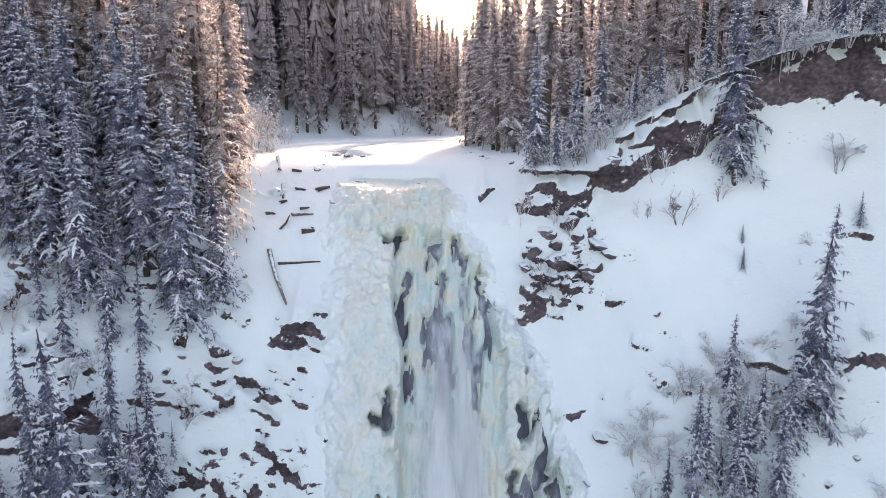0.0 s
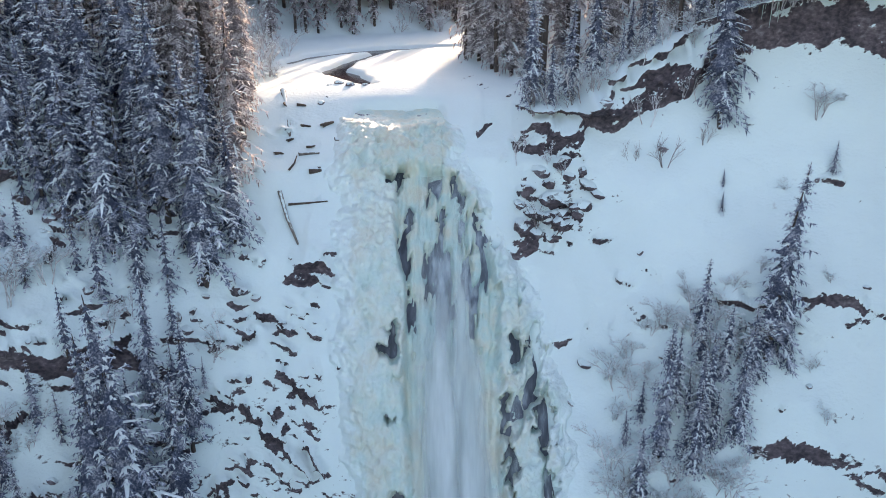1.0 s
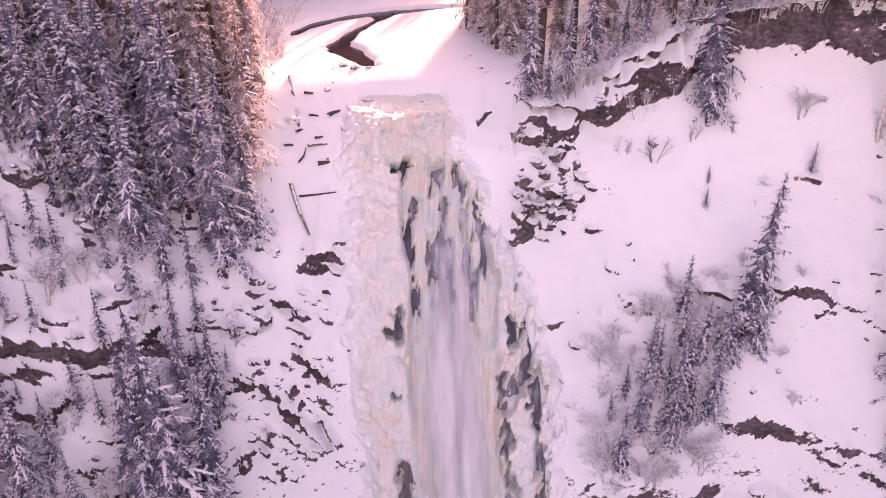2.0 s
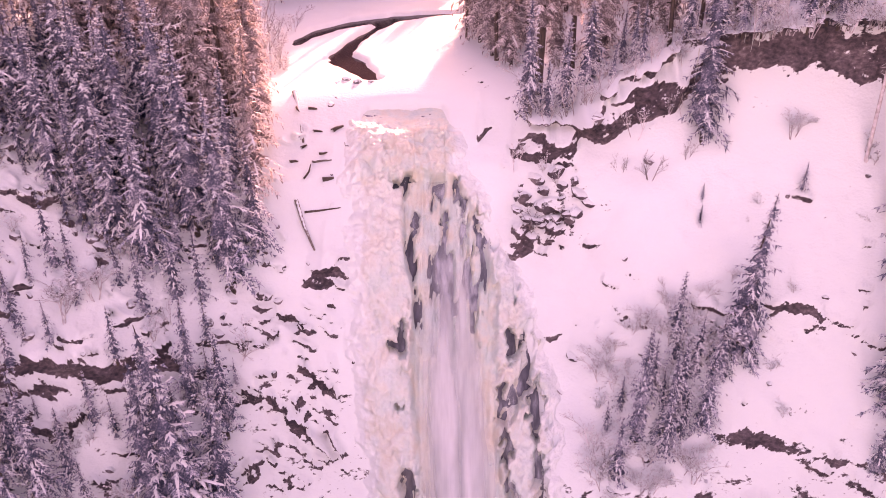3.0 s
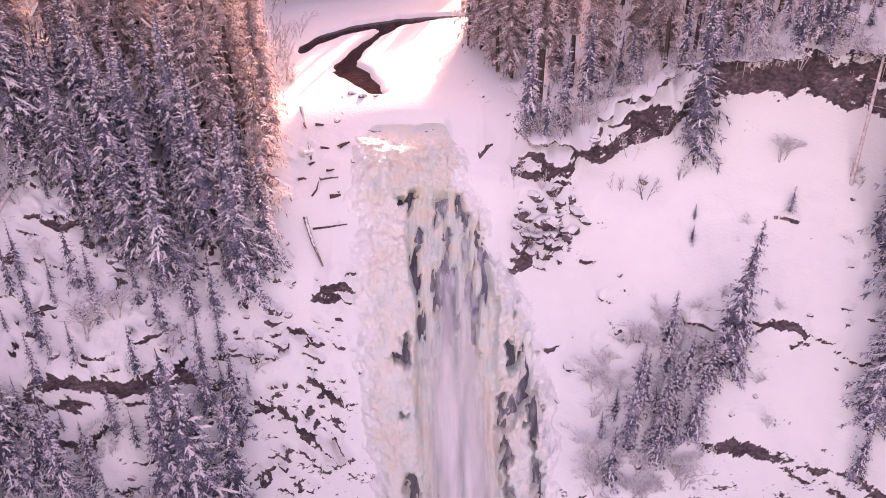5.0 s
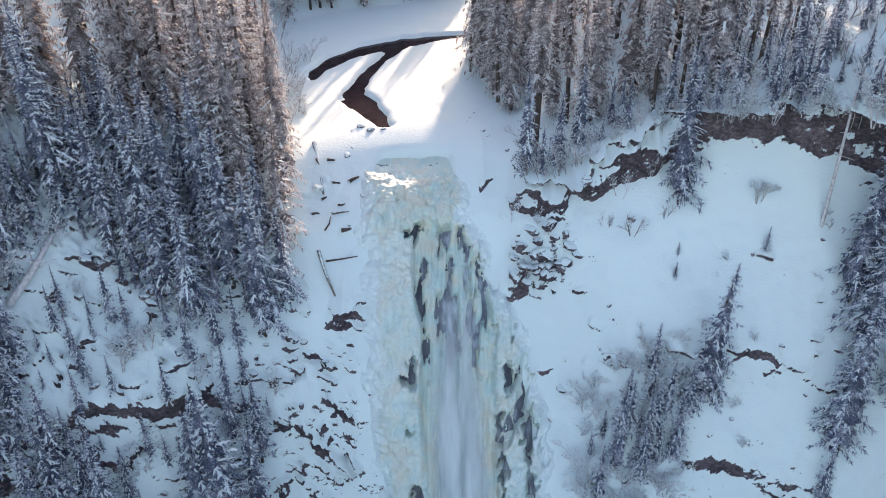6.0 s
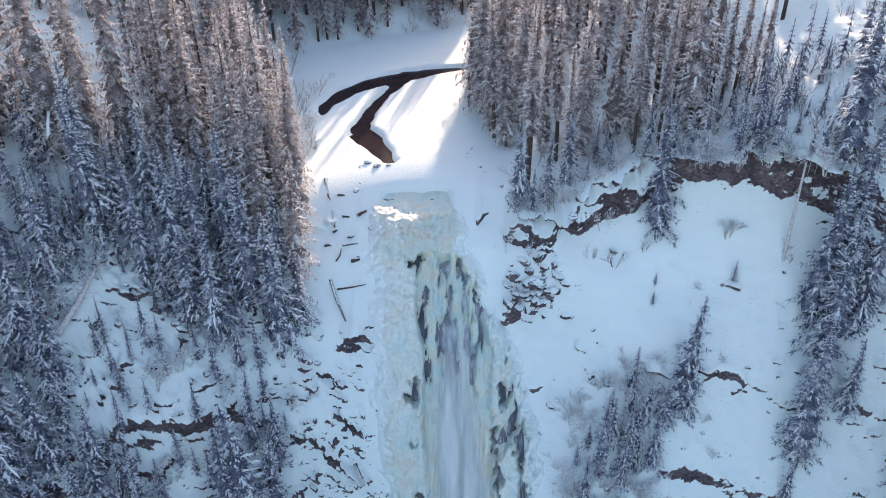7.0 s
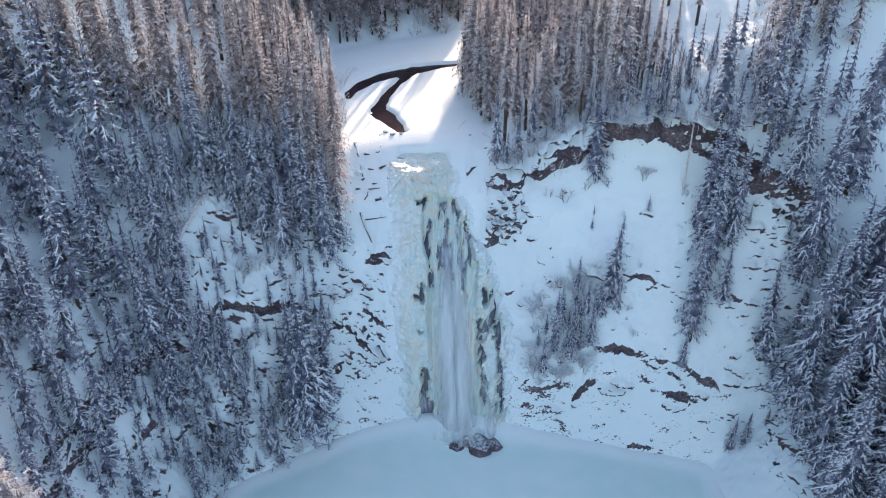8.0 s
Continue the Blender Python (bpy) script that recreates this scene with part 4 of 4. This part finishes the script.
# single spruces on the right-hand snow slope
plant(snow_kinds[0], 19.3, 38.6, 1.1, tilt=(0, 3))
plant(snow_kinds[1], 18.5, 38.0, 0.6)
plant(snow_kinds[1], 20.2, 38.4, 0.5)
plant(snow_kinds[2], 18.0, 47.4, 0.92)
for x, y, s, k in ((28.4, 34.7, 1.0, 2), (30.2, 38.2, 1.0, 2), (31.0, 41.0, 0.95, 2), (29.4, 36.4, 0.9, 0), (27.6, 33.6, 0.6, 1), (31.8, 36.0, 0.7, 0), (30.8, 43.6, 0.8, 0), (29.4, 40.6, 1.05, 2), (31.3, 41.9, 1.15, 2), (30.3, 43.0, 1.0, 2), (32.6, 39.6, 0.9, 2), 
                    (13.1, 37.0, 0.9, 4), (15.0, 36.2, 0.6, 0), (17.4, 36.6, 0.62, 0), (12.2, 38.6, 0.55, 3), (15.9, 37.6, 0.7, 1), (20.4, 38.0, 0.4, 3), (18.2, 37.9, 0.5, 0)):
    plant(snow_kinds[k], x, y, s)
# large spruces nearest to the viewer on the right-hand side
for x, y, s, k in ((38.5, 27.5, 0.9, 0), (42, 30, 1.0, 1), (37.6, 19.5, 0.85, 1), (41, 22, 1.0, 0), (40.5, 14.2, 1.0, 1), (45, 17, 1.05, 0), (44, 25, 1.0, 1), (36.2, 32.8, 0.62, 1), (40, 36, 0.85, 0), (46, 33, 1.0, 0),
                   (43, 9, 0.9, 1), (48, 11, 1.0, 0), (50, 24, 1.0, 1), (44.5, 40, 0.9, 0), (37.5, 24, 0.6, 1), (39, 40.5, 0.7, 1), (38.6, 16.4, 0.7, 0), (41.6, 18.4, 0.9, 1), (39.5, 11.5, 0.8, 0), (37.4, 15.2, 0.45, 1), (36.5, 12, 0.8, 0), (39, 7, 0.95, 1), (36, 8, 0.7, 0), (42, 4, 1.0, 1), (37.5, 3, 0.8, 0), (46, 5, 1.0, 0)):
    plant(big_kinds[k], x, y, s)
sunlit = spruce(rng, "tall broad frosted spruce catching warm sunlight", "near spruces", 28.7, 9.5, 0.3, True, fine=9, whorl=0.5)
unused[sunlit] = True
plant(sunlit, -28.4, -1.9, (36.6 - gz1(-28.4, -1.9)) / 28.7)


# spruces that stand singly on the left-hand slope
for x, y, s, k in ((-19.1, 39.7, 0.8, 2), (-17.5, 39.1, 0.6, 1), (-16.7, 42.4, 1.0, 2), (-14.4, 41.4, 1.0, 2), (-13.0, 43.4, 0.8, 0), (-25.2, 41.6, 0.9, 0),
                   (-18.6, 33.8, 0.8, 4), (-16.5, 36.0, 0.9, 4), (-14.6, 36.2, 0.7, 0), (-22.7, 31.2, 0.5, 0), (-25.0, 30.0, 0.5, 2), (-28.6, 32.7, 0.9, 0), (-30.8, 33.4, 0.8, 2), (-28.2, 42.5, 0.9, 2), (-29.0, 28.9, 0.9, 0),
                   (-26.9, 43.2, 0.8, 0), (-24.4, 40.5, 0.9, 4), (-20.5, 42.6, 0.9, 2), (-18.6, 44.2, 1.0, 2), (-22.0, 44.0, 0.9, 0)):
    plant(snow_kinds[k], x, y, s)
for x, y, s in ((-15.8, 31.6, 1.5), (-17.6, 30.6, 1.3), (-14.6, 33.2, 1.0)):
    plant(snow_kinds[2], x, y, s)


JOINED = []


def scatter(count, kinds, region, gap, scales, seed, sink=0.25, mass=False):
    r = random.Random(seed)
    tries = 0
    done = 0
    while done < count and tries < count * 40:
        tries += 1
        x, y = region(r)
        if x is None or not free(x, y, gap):
            continue
        if mass:
            TAKEN.append((x, y))
            JOINED.append((r.choice(mass_kinds), pose(x, y, gz1(x, y) - sink, 0, 0, r.uniform(0, 360)) @ Matrix.Scale(r.uniform(*scales), 4)))
        else:
            plant(r.choice(kinds), x, y, r.uniform(*scales), sink, rng=r)
        done += 1


def left_line(y):
    """The edge of the trees along the river's left bank."""
    return float(left_foot(y)) - 0.3 - 0.20 * min(max(y - 54, 0), 30)


def left_forest(r):
    y = r.uniform(44.5, 100)
    return left_line(y) - 38 * r.random() ** 1.8, y


def open_slope(x, y):
    return 23.5 + (y - 51) * 0.2 < x < 39 + (y - 50) * 0.25 and y < 92


def right_forest(r):
    x = 2 + 46 * r.random() ** 1.25
    y = r.uniform(51.5, 108)
    if x < float(right_foot(y)) + (0.1 if y > 64 else 0.6) or gz1(x, y) < (32.6 if y > 64 else 33.3) or (x > 19 and y < 57 and r.random() < 0.6) or (open_slope(x, y) and r.random() < 0.9):
        return None, None
    return x, y


def left_slope(r):
    x, y = r.uniform(-40, -14.5), r.uniform(4, 48)
    z = gz1(x, y)
    if z < 4.2 or (z > 17 and x > -17.5 and y < 43.5) or (-28 < x < -17 and 31.0 < y < 38.8) or (-27 < x < -23.5 and 34 < y < 41):
        return None, None
    return x, y


def edge_only(region, depth_of):
    def pick(r):
        x, y = region(r)
        return (x, y) if x is not None and depth_of(x, y) else (None, None)
    return pick


for x, y, s, k in ((3.4, 76, 0.9, 0), (2.9, 82, 0.95, 1), (4.4, 70.5, 0.85, 2), (4.2, 88, 1.0, 0), (5.9, 66, 0.8, 1), (4.0, 79, 1.0, 3), (6.2, 73, 0.95, 0), (5.6, 84, 1.0, 2)):
    plant(frost_kinds[k], x, y, s)
scatter(58, frost_kinds, edge_only(left_forest, lambda x, y: y < 56 or x > left_line(y) - 4.5), 1.9, (0.75, 1.1), 1)
scatter(42, frost_kinds[:3] + tall_kinds, edge_only(right_forest, lambda x, y: y < 62 or x < float(right_foot(y)) + 5), 1.9, (0.6, 1.05), 2)
scatter(70, snow_kinds, edge_only(left_slope, lambda x, y: x > -31 and y > 24), 1.1, (0.4, 0.95), 3)
scatter(80, [snow_kinds[1], snow_kinds[3], snow_kinds[4]], edge_only(left_slope, lambda x, y: x > -34 and y > 18), 0.8, (0.3, 0.75), 33, mass=True)
scatter(46, snow_kinds, lambda r: (r.uniform(-29, -14), r.uniform(29.5, 43.5)), 0.8, (0.16, 0.42), 39, mass=True)
scatter(70, snow_kinds, left_slope, 1.5, (0.5, 1.05), 16, mass=True)
scatter(18, snow_kinds, lambda r: (r.uniform(6, 32), r.uniform(50.8, 55)), 1.2, (0.3, 0.7), 4)
scatter(16, snow_kinds, lambda r: (r.uniform(18, 38), r.uniform(50.0, 60)), 1.4, (0.3, 0.8), 14, mass=True)
def brow(r):
    x, y = r.uniform(18.5, 37), r.uniform(45, 51)
    return (x, y) if gz1(x, y) > 39.3 else (None, None)


scatter(16, snow_kinds, brow, 0.9, (0.3, 0.6), 17)
scatter(7, tall_kinds, lambda r: (r.uniform(19, 28), r.uniform(51.5, 60)), 1.5, (0.5, 0.8), 15)
scatter(10, frost_kinds[1:3] + snow_kinds[:3], lambda r: (r.uniform(40, 50), r.uniform(44, 62)), 2.0, (0.7, 1.0), 19, mass=True)
scatter(9, snow_kinds[:3], lambda r: (r.uniform(34.5, 39), r.uniform(43, 52)), 1.6, (0.6, 1.0), 22, mass=True)
scatter(14, snow_kinds, lambda r: (r.uniform(-40, -29), r.uniform(4, 17)), 1.6, (0.6, 1.0), 23, mass=True)


def far_left(r):
    x, y = -35 - 27 * r.random() ** 1.6, r.uniform(2, 54)
    return (x, y) if gz1(x, y) > 5 else (None, None)


scatter(90, snow_kinds, far_left, 1.4, (0.75, 1.45), 35, mass=True)


def brow_edge(r):
    x = r.uniform(18.5, 38)
    for k in range(30):
        y = 43.5 + 0.25 * k
        if gz1(x, y) > 38.4:
            return x, y + r.uniform(0.2, 1.0)
    return None, None


scatter(13, snow_kinds, brow_edge, 0.9, (0.25, 0.55), 25)
scatter(10, snow_kinds, lambda r: (r.uniform(33, 42), r.uniform(28, 42)), 1.2, (0.4, 0.8), 5)

# frosted bare bushes
rng = random.Random(31)
BUSHES = []
for h, sp, st, mt in ((3.2, 0.75, 4, M_FROST_TWIG), (4.5, 0.65, 3, M_TWIG), (2.0, 0.9, 5, M_FROST_TWIG), (6.0, 0.6, 2, M_FROST_TWIG), (4.6, 0.7, 4, M_FROST_TWIG)):
    ob = thing("bush", "bare frosted bush with thin whitened twigs in the snow", "bush", group="frosted bushes")
    twigs, load = bush_meshes(rng, h, sp, st, 4 if h == 4.6 else 3, mt)
    part("crown", twigs, ob)
    tagged(part("snow_load", load, ob, "small white clumps of snow on the twigs"), kind="stuff")
    BUSHES.append(ob)
    unused[ob] = True
scatter(84, [BUSHES[0], BUSHES[2], BUSHES[4]], lambda r: (r.uniform(-34, -13.5), r.uniform(20, 46)), 0.8, (0.6, 1.1), 6)
scatter(26, BUSHES, lambda r: (r.uniform(17, 38), r.uniform(49.6, 57)), 0.8, (0.6, 1.1), 13)
scatter(16, BUSHES, brow, 0.7, (0.5, 0.9), 18)
scatter(26, BUSHES, brow_edge, 0.5, (0.4, 0.85), 27)
def brow_face(r):
    x = r.uniform(19.5, 34)
    low_ = float(np.interp(x, [19, 23, 26, 29, 34], [36.6, 37.6, 37.6, 36.4, 35.6]))
    for k in range(40):
        y = 42.5 + 0.2 * k
        if gz1(x, y) > low_ + 0.3:
            return x, y + r.uniform(-0.2, 0.3)
    return None, None


scatter(26, [BUSHES[2], BUSHES[4], BUSHES[0]], brow_face, 0.45, (0.35, 0.8), 36)
scatter(12, [snow_kinds[3], snow_kinds[1]], brow_face, 0.7, (0.4, 0.75), 37)
scatter(22, BUSHES, lambda r: (r.uniform(6, 18), r.uniform(50.0, 54)), 0.7, (0.4, 0.9), 38)
scatter(14, BUSHES, lambda r: (r.uniform(5, 20), r.uniform(46.5, 52)), 0.8, (0.35, 0.7), 24)
for x, y, s_ in ((24.0, 43.9, 0.42), (24.5, 44.6, 0.34), (17.6, 44.2, 0.28), (17.9, 45.2, 0.24)):
    plant(snow_kinds[3], x, y, s_)
scatter(12, [snow_kinds[3], snow_kinds[3], snow_kinds[1]], lambda r: (r.uniform(10.6, 17.2), r.uniform(35.2, 40.6)), 0.7, (0.45, 0.95), 34)
scatter(44, [BUSHES[2], BUSHES[4], BUSHES[4], BUSHES[4]], lambda r: (r.uniform(10.4, 17.6), r.uniform(35, 41)), 0.8, (0.35, 1.0), 7)
scatter(9, [BUSHES[2], BUSHES[4]], lambda r: (r.uniform(19, 33), r.uniform(36, 47)), 1.0, (0.25, 0.5), 8)
scatter(14, BUSHES, lambda r: (r.uniform(-26, 4), r.uniform(113, 124)), 1.0, (1.0, 1.6), 12)
scatter(24, BUSHES, lambda r: (r.uniform(8, 42), r.uniform(50.5, 70)), 1.0, (0.4, 0.8), 9)
for x, y, s_ in ((-20.5, 80, 1.5), (-19.2, 74.5, 1.3), (-22, 86, 1.5), (-18, 69.5, 1.2), (-17, 65, 1.0), (-23, 91, 1.6), (-15.6, 61, 1.0)):
    plant(BUSHES[3], x, y, s_)
scatter(8, BUSHES, lambda r: (r.uniform(-19, -15), r.uniform(60, 84)), 1.0, (0.8, 1.3), 10)

# ---- the forest behind its front rows: one joined mass ----
def mesh_arrays(me):
    v = np.empty(len(me.vertices) * 3)
    me.vertices.foreach_get("co", v)
    t = np.empty(len(me.polygons) * 3, np.int64)
    me.loops.foreach_get("vertex_index", t)
    m = np.empty(len(me.polygons), np.int64)
    me.polygons.foreach_get("material_index", m)
    return v.reshape(-1, 3), t.reshape(-1, 3), m


rng = random.Random(61)
deep = [[mesh_arrays(me) for me in spruce_meshes(rng, h, r, 0.12, True, fine=4, whorl=1.0, bare=b)] for h, r, b in ((19, 2.6, 0.06), (17, 2.3, 0.1), (21, 2.7, 0.2))]
dv, dt, dm, count = [], [], [], 0
made_deep = 0
def river_bank(r):
    y = r.uniform(102, 150)
    return float(left_foot(y)) - 0.8 - 11 * r.random(), y


def right_shelf(r):
    x, y = r.uniform(19, 60), r.uniform(46, 100)
    return (x, y) if (y > 53 or x > 33) and not open_slope(x, y) else (None, None)


for region, n in ((left_forest, 50), (right_forest, 62), (right_shelf, 20), (river_bank, 70)):
    k = 0
    for _ in range(n * 30):
        x, y = region(rng)
        if x is None or not free(x, y, 1.5):
            continue
        TAKEN.append((x, y))
        m = np.array(pose(x, y, gz1(x, y) - 0.3, 0, 0, rng.uniform(0, 360)) @ Matrix.Scale(rng.uniform(0.7, 1.08), 4))
        for slot, (v, t, mi) in enumerate(rng.choice(deep)):
            dv.append(v @ m[:3, :3].T + m[:3, 3])
            dt.append(t + count)
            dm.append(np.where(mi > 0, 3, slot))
            count += len(v)
        k += 1
        if k >= n:
            break
SLOT = {"bark": 0, "frosted_needles": 1, "snow": 2, "shaded_inner_needles": 3, "needles": 4, "shaded_needles": 5}
for kind_, m in JOINED:
    m = np.array(m)
    for me in kind_:
        v, t, mi = mesh_arrays(me)
        slots = np.array([SLOT[mat.name] for mat in me.materials])
        dv.append(v @ m[:3, :3].T + m[:3, 3])
        dt.append(t + count)
        dm.append(slots[mi])
        count += len(v)
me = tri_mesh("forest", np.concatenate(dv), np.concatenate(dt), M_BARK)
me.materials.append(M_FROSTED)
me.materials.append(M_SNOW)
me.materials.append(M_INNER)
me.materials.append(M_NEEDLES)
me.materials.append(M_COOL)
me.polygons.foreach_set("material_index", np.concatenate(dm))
tagged(new("forest", me), "dense frosted spruce forest above the gorge", "forest", kind="stuff")

# ---- far forest: one mass of slim low-detail spruces ----
rs = np.random.RandomState(7)
fv, ft = [], []
base = 0
spots = []
for _ in range(9000):
    y = 60 + 540 * rs.rand() ** 1.9
    x = (rs.rand() - 0.5) * (60 + 1.25 * y)
    lf, rf = float(left_foot(y)), float(right_foot(y))
    if lf - (9 if y < 150 else 0.5) < x < rf + 0.5 or (y < 104 and -52 < x < 48):
        continue
    spots.append((x, y))
    if len(spots) >= 1700:
        break
for _ in range(800):
    y = rs.uniform(108, 150)
    x = rs.uniform(-45, 12)
    if x < float(left_foot(y)) - 9 and min((x - a) ** 2 + (y - b) ** 2 for a, b in spots[-60:]) > 2.0:
        spots.append((x, y))
sp = np.array(spots)
hz = ground_height(sp[:, 0], sp[:, 1])
for (x, y), z in zip(spots, hz):
    h = rs.uniform(13, 23) * (0.75 if y > 250 else 1)
    if abs(x + 7 - (y - 68) * 0.14) < 9:
        h = min(h, max(3.0, (y - 70) * 0.2))  # young growth down the open line of the valley
    r = h * rs.uniform(0.09, 0.12)
    tiers = 9 if y < 180 else 6
    for k in range(tiers):
        f = (k + 0.3) / tiers
        zt, rr = z + h * (0.08 + 0.92 * f), r * (1 - f) ** 0.75 + 0.12
        n = 7 if y < 200 else 5
        a0 = rs.rand() * 6.28
        top = (x, y, zt + h / tiers * 1.15)
        for j in range(n):
            a = a0 + 6.283 * j / n + rs.uniform(-0.2, 0.2)
            q = rr * rs.uniform(0.65, 1.2)
            wdt = 0.42
            fv += [top, (x + q * math.cos(a - wdt), y + q * math.sin(a - wdt), zt - 0.25 * q), (x + q * 1.25 * math.cos(a), y + q * 1.25 * math.sin(a), zt - 0.55 * q), (x + q * math.cos(a + wdt), y + q * math.sin(a + wdt), zt - 0.25 * q)]
            ft += [(base, base + 1, base + 2), (base, base + 2, base + 3)]
            base += 4
tagged(new("far_forest", tri_mesh("far_forest", fv, ft, M_FAR)), "distant frosted spruce forest along the river valley", "forest", kind="stuff")

# ---- fallen and dead trunks ----
def log(name, label, a, b, r, group="dead trunks", branches=0, seed=1):
    r_ = random.Random(seed)
    a, b = Vector(a), Vector(b)
    ob = thing(name, label, "dead tree", at=tuple(a), group=group)
    v, t = [], []
    mid = (b - a) * 0.5 + Vector((r_.uniform(-1, 1), r_.uniform(-1, 1), 0)) * 0.15
    tube(v, t, [Vector((0, 0, 0)), mid, b - a], [r, r * 0.8, r * 0.45], 7)
    part("trunk", tri_mesh("trunk", v, t, M_RIME if name == "dead_snag" or "rimed" in label else M_BARK if name == "driftwood" else M_DEADWOOD, True), ob)
    for k in range(branches):
        f = r_.uniform(0.25, 0.95)
        v, t = [], []
        w = Vector((r_.uniform(-1, 1), r_.uniform(-1, 1), r_.uniform(-0.2, 0.7))) * r_.uniform(0.5, 1.4)
        tube(v, t, [(b - a) * f, (b - a) * f + w * 0.6, (b - a) * f + w], [r * 0.3, r * 0.18, 0.01], 4)
        part("branch", tri_mesh("branch", v, t, M_FROST_TWIG), ob)
    return ob


def on(x, y, up=0.2):
    return (x, y, gz1(x, y) + up)


log("fallen_log", "white rimed fallen log lying across the forest slope", on(-29.5, 35.2, 0.4), on(-27.7, 39.4, 1.2), 0.30, branches=10, seed=2)
log("fallen_log", "white rimed fallen log lying across the forest slope", on(-33.3, 34.4, 0.4), on(-30.0, 35.2, 0.8), 0.17, branches=9, seed=12)
log("fallen_log", "white rimed fallen log lying across the forest slope", on(-32.8, 28.7, 0.4), on(-35.1, 31.5, 1.0), 0.16, branches=9, seed=13)
log("fallen_log", "snow-covered fallen trunk lying on the slope", on(-36.6, 48.9, 0.6), on(-32.4, 50.0, 0.8), 0.24, seed=3)
log("fallen_log", "weathered log half sunk in the bank snow", on(-10.8, 46.9, 0.1), on(-9.3, 44.5, 0.05), 0.15, seed=4)
log("fallen_log", "weathered log half sunk in the bank snow", on(-10.0, 50.0, 0.1), on(-8.6, 50.4, 0.05), 0.15, seed=5)
log("fallen_log", "snow-covered pole lying down the bank", on(-12.4, 57.4, 0.15), on(-10.9, 51.8, 0.1), 0.2, seed=6)
log("dead_snag", "bare frosted dead trunk leaning on the cliff band", on(27.8, 44.0, -0.3), (27.9, 44.6, 42.2), 0.14, branches=10, seed=7)
log("dead_snag", "bare frosted dead trunk leaning on the cliff band", on(29.7, 43.7, -0.3), (29.2, 44.6, 41.6), 0.12, branches=8, seed=8)

for k, (ax, ay, bx, by, r_, lift_) in enumerate(((-11.9, 55.3, -11.5, 54.2, 0.09, 0.5), (-11.0, 55.4, -10.3, 55.5, 0.14, 0.1), (-10.4, 48.3, -10.0, 49.4, 0.08, 0.35), (-10.2, 46.5, -7.7, 47.4, 0.09, 0.15),
                                                     (-11.0, 51.2, -10.6, 51.6, 0.12, 0.1), (-9.1, 48.7, -8.3, 49.0, 0.2, 0.1), (-8.9, 53.5, -8.1, 54.2, 0.18, 0.1), (-10.3, 53.0, -9.6, 53.1, 0.13, 0.1),
                                                     (-11.6, 49.6, -11.0, 49.8, 0.12, 0.1), (-9.6, 51.0, -9.0, 51.1, 0.1, 0.1))):
    log("driftwood", "dark weathered driftwood stick lying in the bank snow", on(ax, ay, 0.06), on(bx, by, lift_), r_, "driftwood sticks", seed=60 + k)

# icicles under the cliff band
rng = random.Random(41)
for k in range(12):
    x = rng.choice([rng.uniform(20, 21.5), rng.uniform(17, 31)])
    y = float(np.interp(x, [14, 20, 30], [49.3, 48.3, 45.4]))
    z = float(np.interp(x, [14, 20, 30], [35.2, 40.2, 40.0]))
    ln, r = rng.uniform(0.5, 2.2), rng.uniform(0.03, 0.07)
    v, t = [], []
    tube(v, t, [(0, 0, 0.3), (0.02, 0, -ln * 0.5), (0, 0, -ln)], [r, r * 0.6, 0.01], 5)
    ic = new("icicle", tri_mesh("icicle", v, t, M_ICE, True))
    ic.location = (x, y, z)
    tagged(ic, "long pale icicle hanging from the cliff band", "icicle", "cliff icicles")

# ---- single stones and broken blocks that stick out of the snow, parts of the ground ----
rng = random.Random(51)
STONES = [rock_mesh(rng, rng.uniform(0.45, 0.8), rng.uniform(0.45, 0.75)) for _ in range(10)]


def stone(x, y, s, r):
    ob = new("rock", r.choice(STONES))
    z = gz1(x, y)
    ob.parent = ground
    ob.matrix_basis = pose(x, y - 0.05, z - 0.1, r.uniform(-25, 25), r.uniform(-25, 25), r.uniform(0, 360)) @ Matrix.Scale(s, 4)


for x, y, s_ in ((-8.6, 61.6, 1.0), (-7.6, 60.9, 0.8), (-6.4, 61.2, 0.7), (-9.3, 60.6, 0.6), (3.0, 60.8, 0.9), (1.8, 64.0, 0.5), (2.1, 65.2, 0.6), (2.4, 66.3, 0.5), (1.6, 63.0, 0.4), (3.9, 64.5, 0.4), (3.4, 59.6, 0.6)):
    stone(x, y, s_, rng)
placed = 0
r = random.Random(52)
while placed < 36:
    x, z = r.gauss(7.6, 1.7), r.gauss(27.3, 1.5)
    if not 4.6 < x < 11.5 or z > 27.6 + 0.9 * (x - 4.6) or z < 24.2 + 0.5 * (x - 5.6):
        continue
    y = float(np.interp(z, ground_height(x, fine), fine))
    stone(x, y - 0.2, r.choice((0.5, 0.7, 0.9, 1.2, 1.5)), r)
    placed += 1
while placed < 296:
    x, y = r.uniform(-38, 40), r.uniform(20, 58)
    z = gz1(x, y)
    if z < POOL_Z + 0.4 or z > 44 or (-8.5 < x < 8.2 and z < 32 and abs(x) < 7.5):
        continue
    if r.random() > float(ledge_weight(np.array(x), np.array(y), np.array(z))) * 0.9 + 0.02:
        continue
    stone(x, y, r.choice((0.3, 0.4, 0.5, 0.6, 0.8)), r)
    placed += 1
